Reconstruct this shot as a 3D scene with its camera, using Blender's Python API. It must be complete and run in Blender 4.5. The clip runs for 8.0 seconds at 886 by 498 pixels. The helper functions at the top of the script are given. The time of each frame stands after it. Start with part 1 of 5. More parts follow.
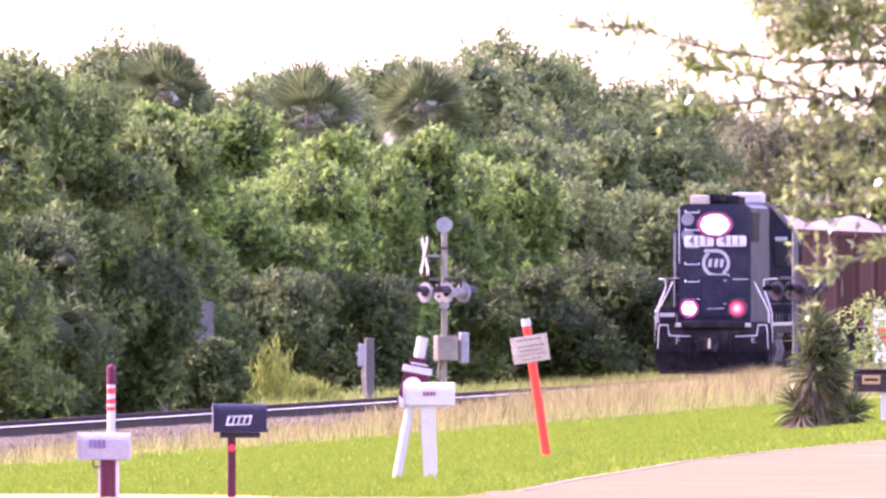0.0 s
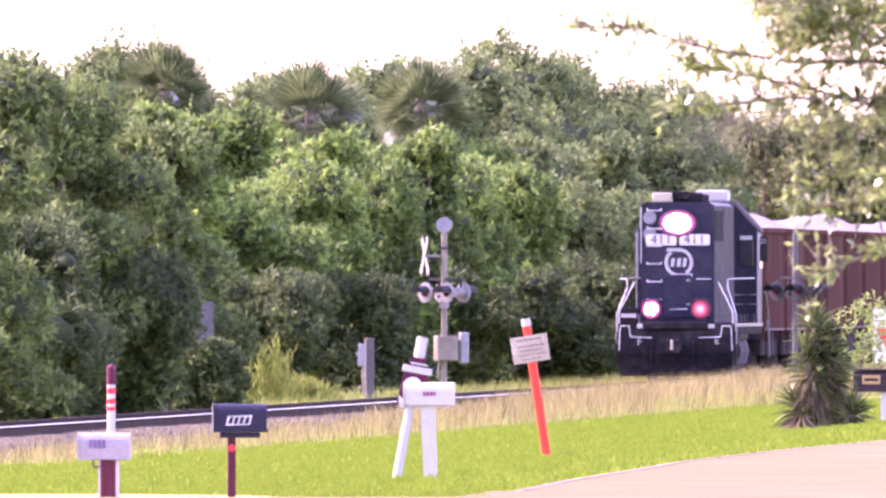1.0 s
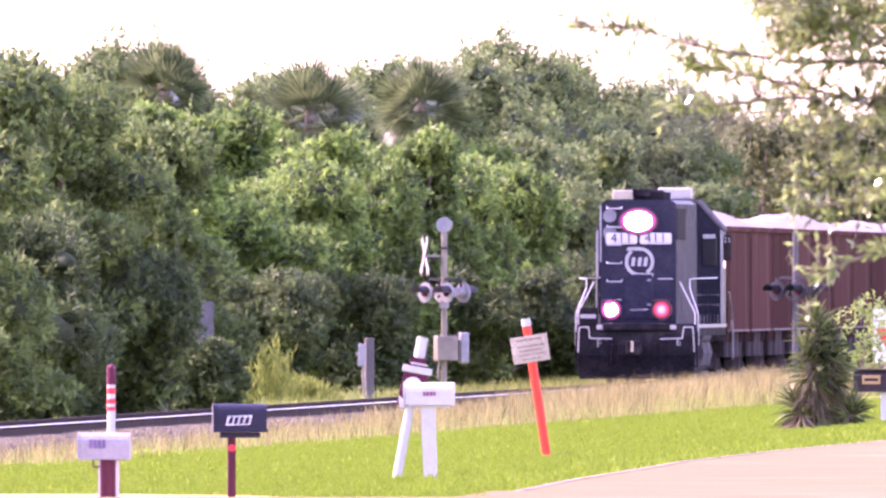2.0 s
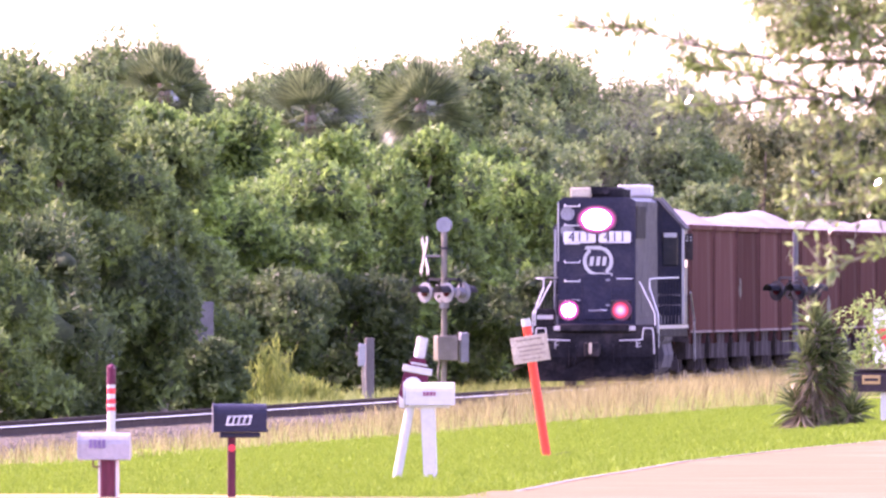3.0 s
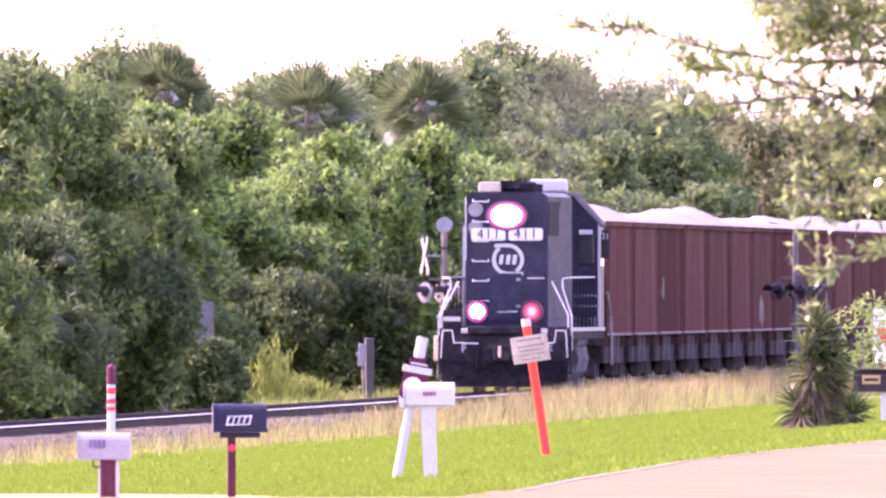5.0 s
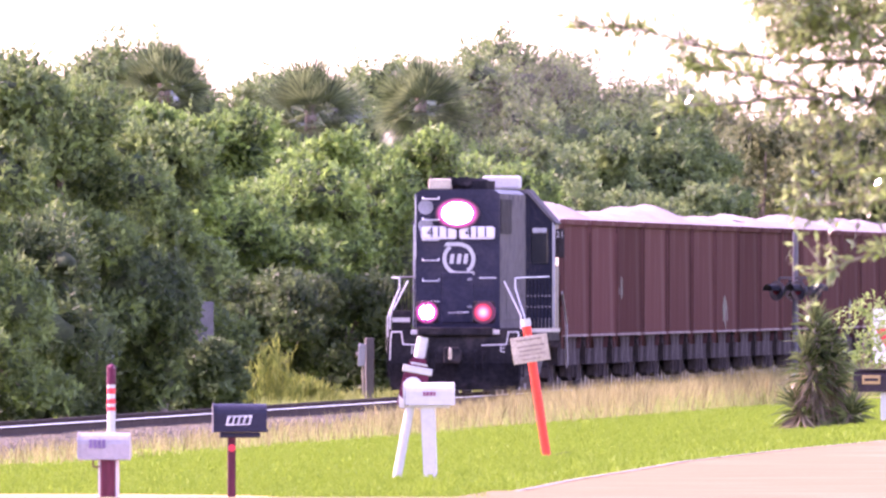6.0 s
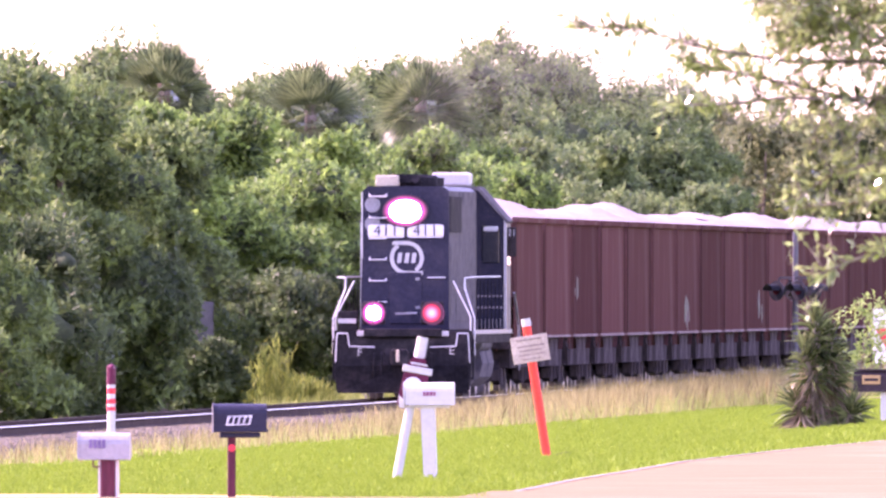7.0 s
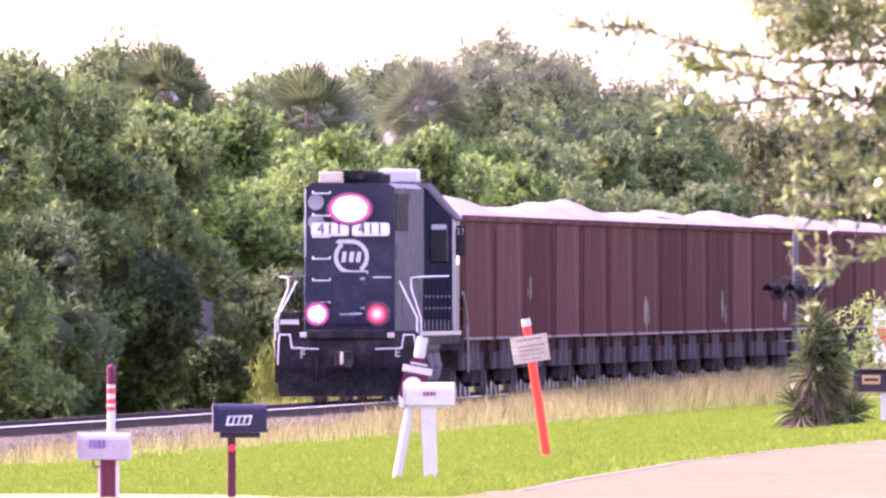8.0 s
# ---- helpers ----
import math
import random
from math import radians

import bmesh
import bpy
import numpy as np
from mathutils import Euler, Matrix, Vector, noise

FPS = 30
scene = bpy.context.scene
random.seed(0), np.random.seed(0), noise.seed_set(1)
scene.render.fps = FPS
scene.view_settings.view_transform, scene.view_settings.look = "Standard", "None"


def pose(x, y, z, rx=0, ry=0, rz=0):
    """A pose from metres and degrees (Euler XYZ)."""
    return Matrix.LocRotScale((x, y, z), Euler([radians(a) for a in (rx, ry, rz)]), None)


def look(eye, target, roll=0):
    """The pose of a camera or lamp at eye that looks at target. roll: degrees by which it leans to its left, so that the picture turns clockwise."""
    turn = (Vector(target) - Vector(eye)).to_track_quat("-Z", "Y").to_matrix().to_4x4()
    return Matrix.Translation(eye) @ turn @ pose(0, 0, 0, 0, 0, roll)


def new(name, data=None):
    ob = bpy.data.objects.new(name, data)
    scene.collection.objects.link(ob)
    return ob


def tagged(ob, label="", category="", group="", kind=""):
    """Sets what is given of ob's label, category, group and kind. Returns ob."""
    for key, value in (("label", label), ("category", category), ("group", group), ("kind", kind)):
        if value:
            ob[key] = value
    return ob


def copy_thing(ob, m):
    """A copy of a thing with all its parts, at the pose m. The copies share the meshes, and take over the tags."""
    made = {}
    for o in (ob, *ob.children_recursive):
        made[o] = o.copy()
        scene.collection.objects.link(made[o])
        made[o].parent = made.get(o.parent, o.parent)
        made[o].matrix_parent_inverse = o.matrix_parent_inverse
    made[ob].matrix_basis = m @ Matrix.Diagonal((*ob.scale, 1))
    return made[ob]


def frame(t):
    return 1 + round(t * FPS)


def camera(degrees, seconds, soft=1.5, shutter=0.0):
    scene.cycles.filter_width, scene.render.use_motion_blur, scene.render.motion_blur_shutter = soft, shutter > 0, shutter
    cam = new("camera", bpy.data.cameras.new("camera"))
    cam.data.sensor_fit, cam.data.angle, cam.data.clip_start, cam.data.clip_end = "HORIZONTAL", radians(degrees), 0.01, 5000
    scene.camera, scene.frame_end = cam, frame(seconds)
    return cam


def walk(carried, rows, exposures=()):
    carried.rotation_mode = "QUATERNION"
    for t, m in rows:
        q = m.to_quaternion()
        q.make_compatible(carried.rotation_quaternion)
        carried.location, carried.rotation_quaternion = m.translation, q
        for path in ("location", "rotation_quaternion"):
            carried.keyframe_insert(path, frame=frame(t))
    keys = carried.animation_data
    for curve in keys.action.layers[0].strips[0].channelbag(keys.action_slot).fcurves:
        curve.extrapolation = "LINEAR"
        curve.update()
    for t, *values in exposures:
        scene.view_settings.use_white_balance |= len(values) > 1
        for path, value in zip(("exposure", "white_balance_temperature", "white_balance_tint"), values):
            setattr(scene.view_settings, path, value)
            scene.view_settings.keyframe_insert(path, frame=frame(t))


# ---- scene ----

# ---------------- camera: a long telephoto lens on a tripod ----------------
EYE = 1.75
cam = camera(1.549, 8.0, soft=2.5)
cam.data.dof.use_dof, cam.data.dof.focus_distance, cam.data.dof.aperture_fstop = True, 470.0, 62.0
AIM = look((0, 0, EYE), (0, 1000, EYE + 1.155))
walk(cam, [(0, AIM), (8.0, AIM)], exposures=[(0, 2.90, 6600, 77), (8.0, 2.90, 6600, 77)])

# ---------------- light ----------------
SUN_EL, SUN_AZ = 42.0, -68.0      # degrees; azimuth from +Y, negative to the -X side
world = bpy.data.worlds.new("sky")
scene.world = world
world.use_nodes = True
sky = world.node_tree.nodes.new("ShaderNodeTexSky")
sky.sky_type = "NISHITA"
sky.sun_disc = False
sky.sun_elevation, sky.sun_rotation = radians(SUN_EL), radians(SUN_AZ)
sky.dust_density = 1.4
sky.air_density = 1.0
back = world.node_tree.nodes["Background"]
back.inputs["Strength"].default_value = 0.15
world.node_tree.links.new(sky.outputs[0], back.inputs["Color"])
sun = new("sun", bpy.data.lights.new("sun", "SUN"))
sun.data.energy, sun.data.angle, sun.data.color = 2.0, radians(0.6), (1.0, 0.93, 0.82)
to_sun = Vector((math.sin(radians(SUN_AZ)) * math.cos(radians(SUN_EL)), math.cos(radians(SUN_AZ)) * math.cos(radians(SUN_EL)), math.sin(radians(SUN_EL))))
sun.matrix_world = look(to_sun * 50, (0, 0, 0))


# ---------------- materials ----------------
def mat(name, color, rough=0.7, metal=0.0, vary=0.25, scale=3.0, fine=30.0, bump=0.3, dirt=None, per_object=0.0, stretch=(1, 1, 1), gloss=0.12):
    """Base colour broken by coarse stains and fine grain, with relief; dirt: a second colour in patches."""
    m = bpy.data.materials.new(name)
    m.use_nodes = True
    nt = m.node_tree
    n, l = nt.nodes, nt.links
    b = n["Principled BSDF"]
    b.inputs["Roughness"].default_value, b.inputs["Metallic"].default_value = rough, metal
    b.inputs["Specular IOR Level"].default_value = gloss
    tc = n.new("ShaderNodeTexCoord")
    mp = n.new("ShaderNodeMapping")
    mp.inputs["Scale"].default_value = stretch
    l.new(tc.outputs["Object"], mp.inputs["Vector"])
    big, small = n.new("ShaderNodeTexNoise"), n.new("ShaderNodeTexNoise")
    big.inputs["Scale"].default_value, big.inputs["Detail"].default_value = scale, 5
    small.inputs["Scale"].default_value, small.inputs["Detail"].default_value = fine, 3
    l.new(mp.outputs[0], big.inputs["Vector"]), l.new(mp.outputs[0], small.inputs["Vector"])
    add = n.new("ShaderNodeMath")
    add.operation = "ADD"
    l.new(big.outputs[0], add.inputs[0]), l.new(small.outputs[0], add.inputs[1])
    rng = n.new("ShaderNodeMapRange")
    rng.inputs[1].default_value, rng.inputs[2].default_value = 0.7, 1.3
    rng.inputs[3].default_value, rng.inputs[4].default_value = 1 - vary, 1 + vary
    l.new(add.outputs[0], rng.inputs[0])
    val = rng.outputs[0]
    if per_object:
        oi = n.new("ShaderNodeObjectInfo")
        r2 = n.new("ShaderNodeMapRange")
        r2.inputs[3].default_value, r2.inputs[4].default_value = 1 - per_object, 1 + per_object
        l.new(oi.outputs["Random"], r2.inputs[0])
        mul = n.new("ShaderNodeMath")
        mul.operation = "MULTIPLY"
        l.new(val, mul.inputs[0]), l.new(r2.outputs[0], mul.inputs[1])
        val = mul.outputs[0]
    col = n.new("ShaderNodeRGB")
    col.outputs[0].default_value = (*color, 1)
    src = col.outputs[0]
    if dirt:
        mix = n.new("ShaderNodeMix")
        mix.data_type = "RGBA"
        rd = n.new("ShaderNodeMapRange")
        rd.inputs[1].default_value, rd.inputs[2].default_value = 0.52, 0.68
        l.new(big.outputs[0], rd.inputs[0])
        l.new(rd.outputs[0], mix.inputs[0]), l.new(src, mix.inputs[6])
        mix.inputs[7].default_value = (*dirt, 1)
        src = mix.outputs[2]
    sc = n.new("ShaderNodeVectorMath")
    sc.operation = "SCALE"
    l.new(src, sc.inputs[0]), l.new(val, sc.inputs["Scale"])
    l.new(sc.outputs[0], b.inputs["Base Color"])
    if bump:
        bp = n.new("ShaderNodeBump")
        bp.inputs["Strength"].default_value, bp.inputs["Distance"].default_value = bump, 0.02
        l.new(add.outputs[0], bp.inputs["Height"]), l.new(bp.outputs[0], b.inputs["Normal"])
    return m


def leaf_mat(name, color, tip, through_light=0.45, rough=0.45, gloss=0.14):
    """Leaves: each leaf its own shade between two greens, light passing through."""
    m = bpy.data.materials.new(name)
    m.use_nodes = True
    nt = m.node_tree
    n, l = nt.nodes, nt.links
    b, out = n["Principled BSDF"], n["Material Output"]
    b.inputs["Roughness"].default_value, b.inputs["Specular IOR Level"].default_value = rough, gloss
    geo = n.new("ShaderNodeNewGeometry")
    tc = n.new("ShaderNodeTexCoord")
    ns = n.new("ShaderNodeTexNoise")
    ns.inputs["Scale"].default_value, ns.inputs["Detail"].default_value = 1.3, 4
    l.new(tc.outputs["Object"], ns.inputs["Vector"])
    a = n.new("ShaderNodeMath")
    a.operation = "MULTIPLY_ADD"
    a.inputs[1].default_value = 0.55
    lump = n.new("ShaderNodeMath")
    lump.operation = "MULTIPLY"
    lump.inputs[1].default_value = 1.6
    l.new(ns.outputs[0], lump.inputs[0])
    l.new(geo.outputs["Random Per Island"], a.inputs[0]), l.new(lump.outputs[0], a.inputs[2])
    r = n.new("ShaderNodeMapRange")
    r.inputs[1].default_value, r.inputs[2].default_value = 0.68, 1.45
    l.new(a.outputs[0], r.inputs[0])
    mix = n.new("ShaderNodeMix")
    mix.data_type = "RGBA"
    l.new(r.outputs[0], mix.inputs[0])
    mix.inputs[6].default_value, mix.inputs[7].default_value = (*color, 1), (*tip, 1)
    l.new(mix.outputs[2], b.inputs["Base Color"])
    tr = n.new("ShaderNodeBsdfTranslucent")
    l.new(mix.outputs[2], tr.inputs["Color"])
    ms = n.new("ShaderNodeMixShader")
    ms.inputs[0].default_value = through_light
    l.new(b.outputs[0], ms.inputs[1]), l.new(tr.outputs[0], ms.inputs[2]), l.new(ms.outputs[0], out.inputs["Surface"])
    return m


def glare_disc(name, color, edge, strength, r, squash=1.0):
    """A lamp's glare painted as emission: brightest at its middle, dying away to its rim (object x and z)."""
    m = bpy.data.materials.new(name)
    m.use_nodes = True
    n, l = m.node_tree.nodes, m.node_tree.links
    b = n["Principled BSDF"]
    b.inputs["Base Color"].default_value = (0.02, 0.01, 0.02, 1)
    tc, mp, ln, mr = n.new("ShaderNodeTexCoord"), n.new("ShaderNodeMapping"), n.new("ShaderNodeVectorMath"), n.new("ShaderNodeMapRange")
    mp.inputs["Scale"].default_value = (1 / r, 0, squash / r)
    ln.operation = "LENGTH"
    mr.inputs[1].default_value, mr.inputs[2].default_value, mr.inputs[3].default_value, mr.inputs[4].default_value = 0.0, 1.0, 1.0, 0.0
    mr.interpolation_type = "SMOOTHSTEP"
    l.new(tc.outputs["Object"], mp.inputs["Vector"]), l.new(mp.outputs[0], ln.inputs[0]), l.new(ln.outputs["Value"], mr.inputs[0])
    mix = n.new("ShaderNodeMix")
    mix.data_type = "RGBA"
    mix.inputs[6].default_value, mix.inputs[7].default_value = (*edge, 1), (*color, 1)
    l.new(mr.outputs[0], mix.inputs[0]), l.new(mix.outputs[2], b.inputs["Emission Color"])
    st = n.new("ShaderNodeMath")
    st.operation = "MULTIPLY"
    st.inputs[1].default_value = strength
    l.new(mr.outputs[0], st.inputs[0]), l.new(st.outputs[0], b.inputs["Emission Strength"])
    return m


def glow(name, color, strength, base=0.05):
    m = bpy.data.materials.new(name)
    m.use_nodes = True
    b = m.node_tree.nodes["Principled BSDF"]
    b.inputs["Base Color"].default_value = (color[0] * base, color[1] * base, color[2] * base, 1)
    b.inputs["Emission Color"].default_value = (*color, 1)
    b.inputs["Emission Strength"].default_value = strength
    return m


M_LAWN = mat("mown_lawn", (0.096, 0.160, 0.018), 0.9, vary=0.35, scale=0.35, fine=6, bump=0.5, dirt=(0.125, 0.160, 0.03), gloss=0.0)
M_BLADE = leaf_mat("lawn_blades", (0.112, 0.180, 0.014), (0.180, 0.255, 0.032), 0.4, 0.6, 0.1)
M_STRAW = leaf_mat("dry_grass", (0.11, 0.088, 0.040), (0.38, 0.33, 0.14), 0.4, 0.7, 0.1)
M_WEED = leaf_mat("green_weeds", (0.15, 0.20, 0.045), (0.36, 0.38, 0.12), 0.4, 0.6)
M_ROAD = mat("sun_bleached_asphalt", (0.152, 0.131, 0.076), 0.85, vary=0.15, scale=0.5, fine=14, bump=0.25, dirt=(0.185, 0.146, 0.088), gloss=0.0)
M_LINE = mat("road_paint", (0.22, 0.205, 0.18), 0.7, vary=0.3, scale=2, fine=20, gloss=0.0)
M_DIRT = mat("sandy_dirt", (0.42, 0.27, 0.13), 0.95, vary=0.3, scale=1.2, fine=12, gloss=0.0)
M_BALLAST = mat("granite_ballast", (0.092, 0.082, 0.058), 0.9, vary=0.45, scale=4, fine=18, bump=0.8, gloss=0.0)
M_STONE = mat("ballast_stone", (0.125, 0.110, 0.082), 0.85, vary=0.4, scale=6, fine=30)
M_RAIL = mat("rusty_rail", (0.045, 0.030, 0.028), 0.7, 0.3, vary=0.3, scale=1, fine=8, gloss=0.0)
M_RAILTOP = mat("polished_railhead", (0.34, 0.34, 0.33), 0.3, 1.0, vary=0.1, bump=0.05)
M_TIE = mat("weathered_sleeper", (0.06, 0.045, 0.042), 0.9, vary=0.3)
M_LEAF_A = leaf_mat("dark_broad_leaves", (0.054, 0.088, 0.042), (0.20, 0.285, 0.080))
M_LEAF_B = leaf_mat("tree_leaves", (0.054, 0.086, 0.042), (0.20, 0.275, 0.095))
M_LEAF_C = leaf_mat("bright_shrub_leaves", (0.042, 0.078, 0.030), (0.24, 0.375, 0.085), 0.5, 0.4, 0.2)
# darker leaf copy with the shade below the canopy put into its greens
M_LEAF_SHADE = leaf_mat("shade_painted_leaves", (0.034, 0.058, 0.027), (0.110, 0.160, 0.055))
# paler greens: the distance haze is mixed into the leaf colour
M_LEAF_FAR = leaf_mat("far_hazed_leaves", (0.085, 0.11, 0.045), (0.21, 0.23, 0.10))
M_CORE = mat("inner_shade_core", (0.052, 0.070, 0.036), 0.9, vary=0.5, scale=1.5, fine=8, bump=0.8)
M_PALM = leaf_mat("palm_fronds", (0.044, 0.068, 0.034), (0.18, 0.23, 0.095), 0.35, 0.3)
M_BARK = mat("grey_bark", (0.16, 0.13, 0.10), 0.9, vary=0.35, scale=2, fine=20, stretch=(1, 1, 0.3))
M_OAK = leaf_mat("oak_leaves", (0.055, 0.070, 0.026), (0.40, 0.49, 0.17), 0.5, 0.15, 0.8)
M_BLUE = mat("dark_blue_paint", (0.022, 0.021, 0.037), 0.5, 0.0, vary=0.25, scale=1.5, fine=12, bump=0.08, dirt=(0.030, 0.027, 0.040))
M_PALEGREY = mat("pale_grey_blue_paint", (0.125, 0.112, 0.110), 0.6, vary=0.3, scale=1.2, fine=10, bump=0.1, dirt=(0.055, 0.050, 0.058), gloss=0.0)
M_BLACK = mat("grimy_black", (0.020, 0.018, 0.020), 0.8, vary=0.4, scale=2, fine=14, dirt=(0.036, 0.030, 0.031), gloss=0.03)
M_STEEL = mat("dirty_steel", (0.22, 0.21, 0.23), 0.5, 0.4, vary=0.3)
M_HANDRAIL = mat("white_handrail_paint", (0.46, 0.45, 0.45), 0.6, vary=0.15)
M_WHITE = mat("weathered_white_paint", (0.42, 0.40, 0.39), 0.6, vary=0.08, scale=3, fine=25, bump=0.05)
M_GLASS = mat("dark_glass", (0.02, 0.022, 0.028), 0.08, gloss=0.5, vary=0.1, bump=0)
M_INK = mat("black_lettering", (0.02, 0.02, 0.03), 0.6, vary=0.1, bump=0)
M_HOPPER = mat("oxide_brown_paint", (0.088, 0.040, 0.035), 0.75, vary=0.10, scale=0.5, fine=5, bump=0.12, dirt=(0.100, 0.056, 0.049), per_object=0.28, stretch=(1, 1, 0.3), gloss=0.0)
M_GRAVEL = mat("pale_crushed_stone", (0.205, 0.183, 0.182), 0.95, vary=0.2, scale=2.5, fine=16, bump=0.7)
M_LAMP = glow("headlight_glow", (1.0, 0.93, 1.0), 9.0)
M_DITCH = glow("ditch_lamp_glow", (1.0, 0.85, 0.97), 9.0)
M_RED = glare_disc("dim_lamp_red_glow", (1.0, 0.20, 0.24), (1.0, 0.0, 0.05), 0.85, 0.235)
M_ORANGE = mat("orange_plastic", (0.72, 0.062, 0.035), 0.45, vary=0.15, scale=2, fine=20, bump=0.1)
M_MAROON = mat("faded_red_plastic", (0.10, 0.014, 0.036), 0.5, vary=0.2)
M_REDBAND = mat("red_reflective_tape", (0.62, 0.05, 0.06), 0.4, vary=0.15)
M_BOXGREY = mat("galvanised_sheet", (0.255, 0.25, 0.26), 0.5, 0.2, vary=0.15, scale=4, fine=25, bump=0.08)
M_BOXBLACK = mat("black_plastic", (0.020, 0.020, 0.035), 0.5, vary=0.2, bump=0.08)
M_PLATE = mat("aluminium_plate", (0.60, 0.60, 0.60), 0.4, vary=0.1)
M_REDWOOD = mat("red_stained_timber", (0.075, 0.020, 0.030), 0.8, vary=0.3, stretch=(1, 1, 0.2))
M_TAN = mat("weathered_sign_sheet", (0.42, 0.33, 0.27), 0.8, vary=0.25, scale=6, fine=40)
M_ALU = mat("aluminium_mast", (0.21, 0.185, 0.15), 0.45, 0.35, vary=0.25)
M_POLE = mat("grey_timber", (0.11, 0.098, 0.095), 0.9, vary=0.3, stretch=(1, 1, 0.2))
M_UNDER = mat("dusty_underframe", (0.042, 0.034, 0.034), 0.9, vary=0.5, scale=1.1, fine=6, bump=0.4, dirt=(0.068, 0.057, 0.057), gloss=0.0)
M_SILL = mat("pale_streaked_sill", (0.22, 0.17, 0.16), 0.9, vary=0.6, scale=0.7, fine=6, dirt=(0.09, 0.06, 0.055), gloss=0.0)
M_BELL = mat("tan_painted_metal", (0.45, 0.38, 0.28), 0.6, vary=0.2)
M_BOARD = glow("lit_number_board", (0.62, 0.60, 0.64), 0.02, 0.9)
# pink discs round the lamps: glare put into emission
M_HEADGLARE = glare_disc("headlight_glare", (1.0, 0.30, 0.85), (1.0, 0.10, 0.45), 1.3, 0.51, 1.42)
M_DITCHGLARE = glare_disc("ditch_light_glare", (1.0, 0.25, 0.8), (1.0, 0.06, 0.45), 1.2, 0.27)
M_DARKPATCH = mat("dark_brown_patch", (0.018, 0.012, 0.008), 0.95, vary=0.4, scale=5, fine=30)
M_SIGGREY = mat("grey_signal_paint", (0.095, 0.09, 0.095), 0.6, vary=0.3)
M_CROSS = mat("weathered_crossbuck_paint", (0.30, 0.28, 0.28), 0.8, vary=0.3)
M_SMOKE = leaf_mat("exhaust_soot", (0.145, 0.135, 0.115), (0.17, 0.16, 0.14), 0.5, 1.0, 0.0)
M_PATCH = mat("worn_pale_paint", (0.16, 0.15, 0.12), 0.9, vary=0.4, scale=1.5, fine=8, dirt=(0.10, 0.06, 0.06), gloss=0.0)
M_BARRED = mat("faded_maroon_lettering", (0.22, 0.06, 0.12), 0.7, vary=0.2)
M_LENS = mat("unlit_red_lens", (0.09, 0.014, 0.018), 0.25, vary=0.1, bump=0)
M_BARGREY = mat("faded_purple_lettering", (0.16, 0.12, 0.22), 0.7, vary=0.2)
M_FADED = mat("faded_lettering", (0.27, 0.20, 0.17), 0.8, vary=0.3)
M_PALE = mat("pale_plastic", (0.62, 0.55, 0.62), 0.5, vary=0.1)
M_DARKBOX = mat("dark_brown_box", (0.035, 0.022, 0.028), 0.6, vary=0.3)
M_OCHRE = mat("tan_plate", (0.36, 0.22, 0.10), 0.6, vary=0.2)
M_YUCCA = leaf_mat("yucca_leaves", (0.024, 0.036, 0.014), (0.17, 0.21, 0.075), 0.25, 0.25)
M_DRYLEAF = leaf_mat("dry_yucca_leaves", (0.07, 0.045, 0.03), (0.38, 0.30, 0.20), 0.25, 0.5)
M_LEAF_LIGHT = leaf_mat("light_shrub_leaves", (0.12, 0.19, 0.05), (0.30, 0.38, 0.12), 0.45, 0.3)
M_WEEDTALL = leaf_mat("yellow_green_weeds", (0.10, 0.14, 0.03), (0.27, 0.31, 0.07), 0.45, 0.6)
M_FRAMEBLACK = mat("black_metal_fixture", (0.03, 0.03, 0.035), 0.5, vary=0.3)


# ---------------- mesh helpers ----------------
def part(name, bm, material, parent, label="", smooth=False):
    me = bpy.data.meshes.new(name)
    bm.to_mesh(me)
    bm.free()
    for mt in (material if isinstance(material, (list, tuple)) else (material,)):
        me.materials.append(mt)
    if smooth:
        for p in me.polygons:
            p.use_smooth = True
    ob = new(name, me)
    ob.parent = parent
    return tagged(ob, label) if label else ob


def thing(name, label, category, m, group=""):
    ob = new(name)
    ob.matrix_world = m
    ob.empty_display_size = 0.2
    return tagged(ob, label, category, group)


def box(bm, x0, x1, y0, y1, z0, z1, bevel=0.0):
    r = bmesh.ops.create_cube(bm, size=1, matrix=Matrix.Translation(((x0 + x1) / 2, (y0 + y1) / 2, (z0 + z1) / 2)) @ Matrix.Diagonal((x1 - x0, y1 - y0, z1 - z0, 1)))
    if bevel:
        es = {e for v in r["verts"] for e in v.link_edges}
        bmesh.ops.bevel(bm, geom=list(es), offset=bevel, segments=2, affect="EDGES", profile=0.5)
    return bm


def boxed(*a, bevel=0.0):
    return box(bmesh.new(), *a, bevel=bevel)


def rod(bm, a, b, r, r2=None, seg=8):
    a, b = Vector(a), Vector(b)
    d = b - a
    q = d.to_track_quat("Z", "Y").to_matrix().to_4x4()
    bmesh.ops.create_cone(bm, cap_ends=True, segments=seg, radius1=r, radius2=r if r2 is None else r2, depth=d.length, matrix=Matrix.Translation((a + b) / 2) @ q)
    return bm


def rail_run(points, r, seg=8):
    bm = bmesh.new()
    for a, b in zip(points, points[1:]):
        rod(bm, a, b, r, seg=seg)
        bmesh.ops.create_icosphere(bm, subdivisions=1, radius=r * 1.02, matrix=Matrix.Translation(b))
    return bm


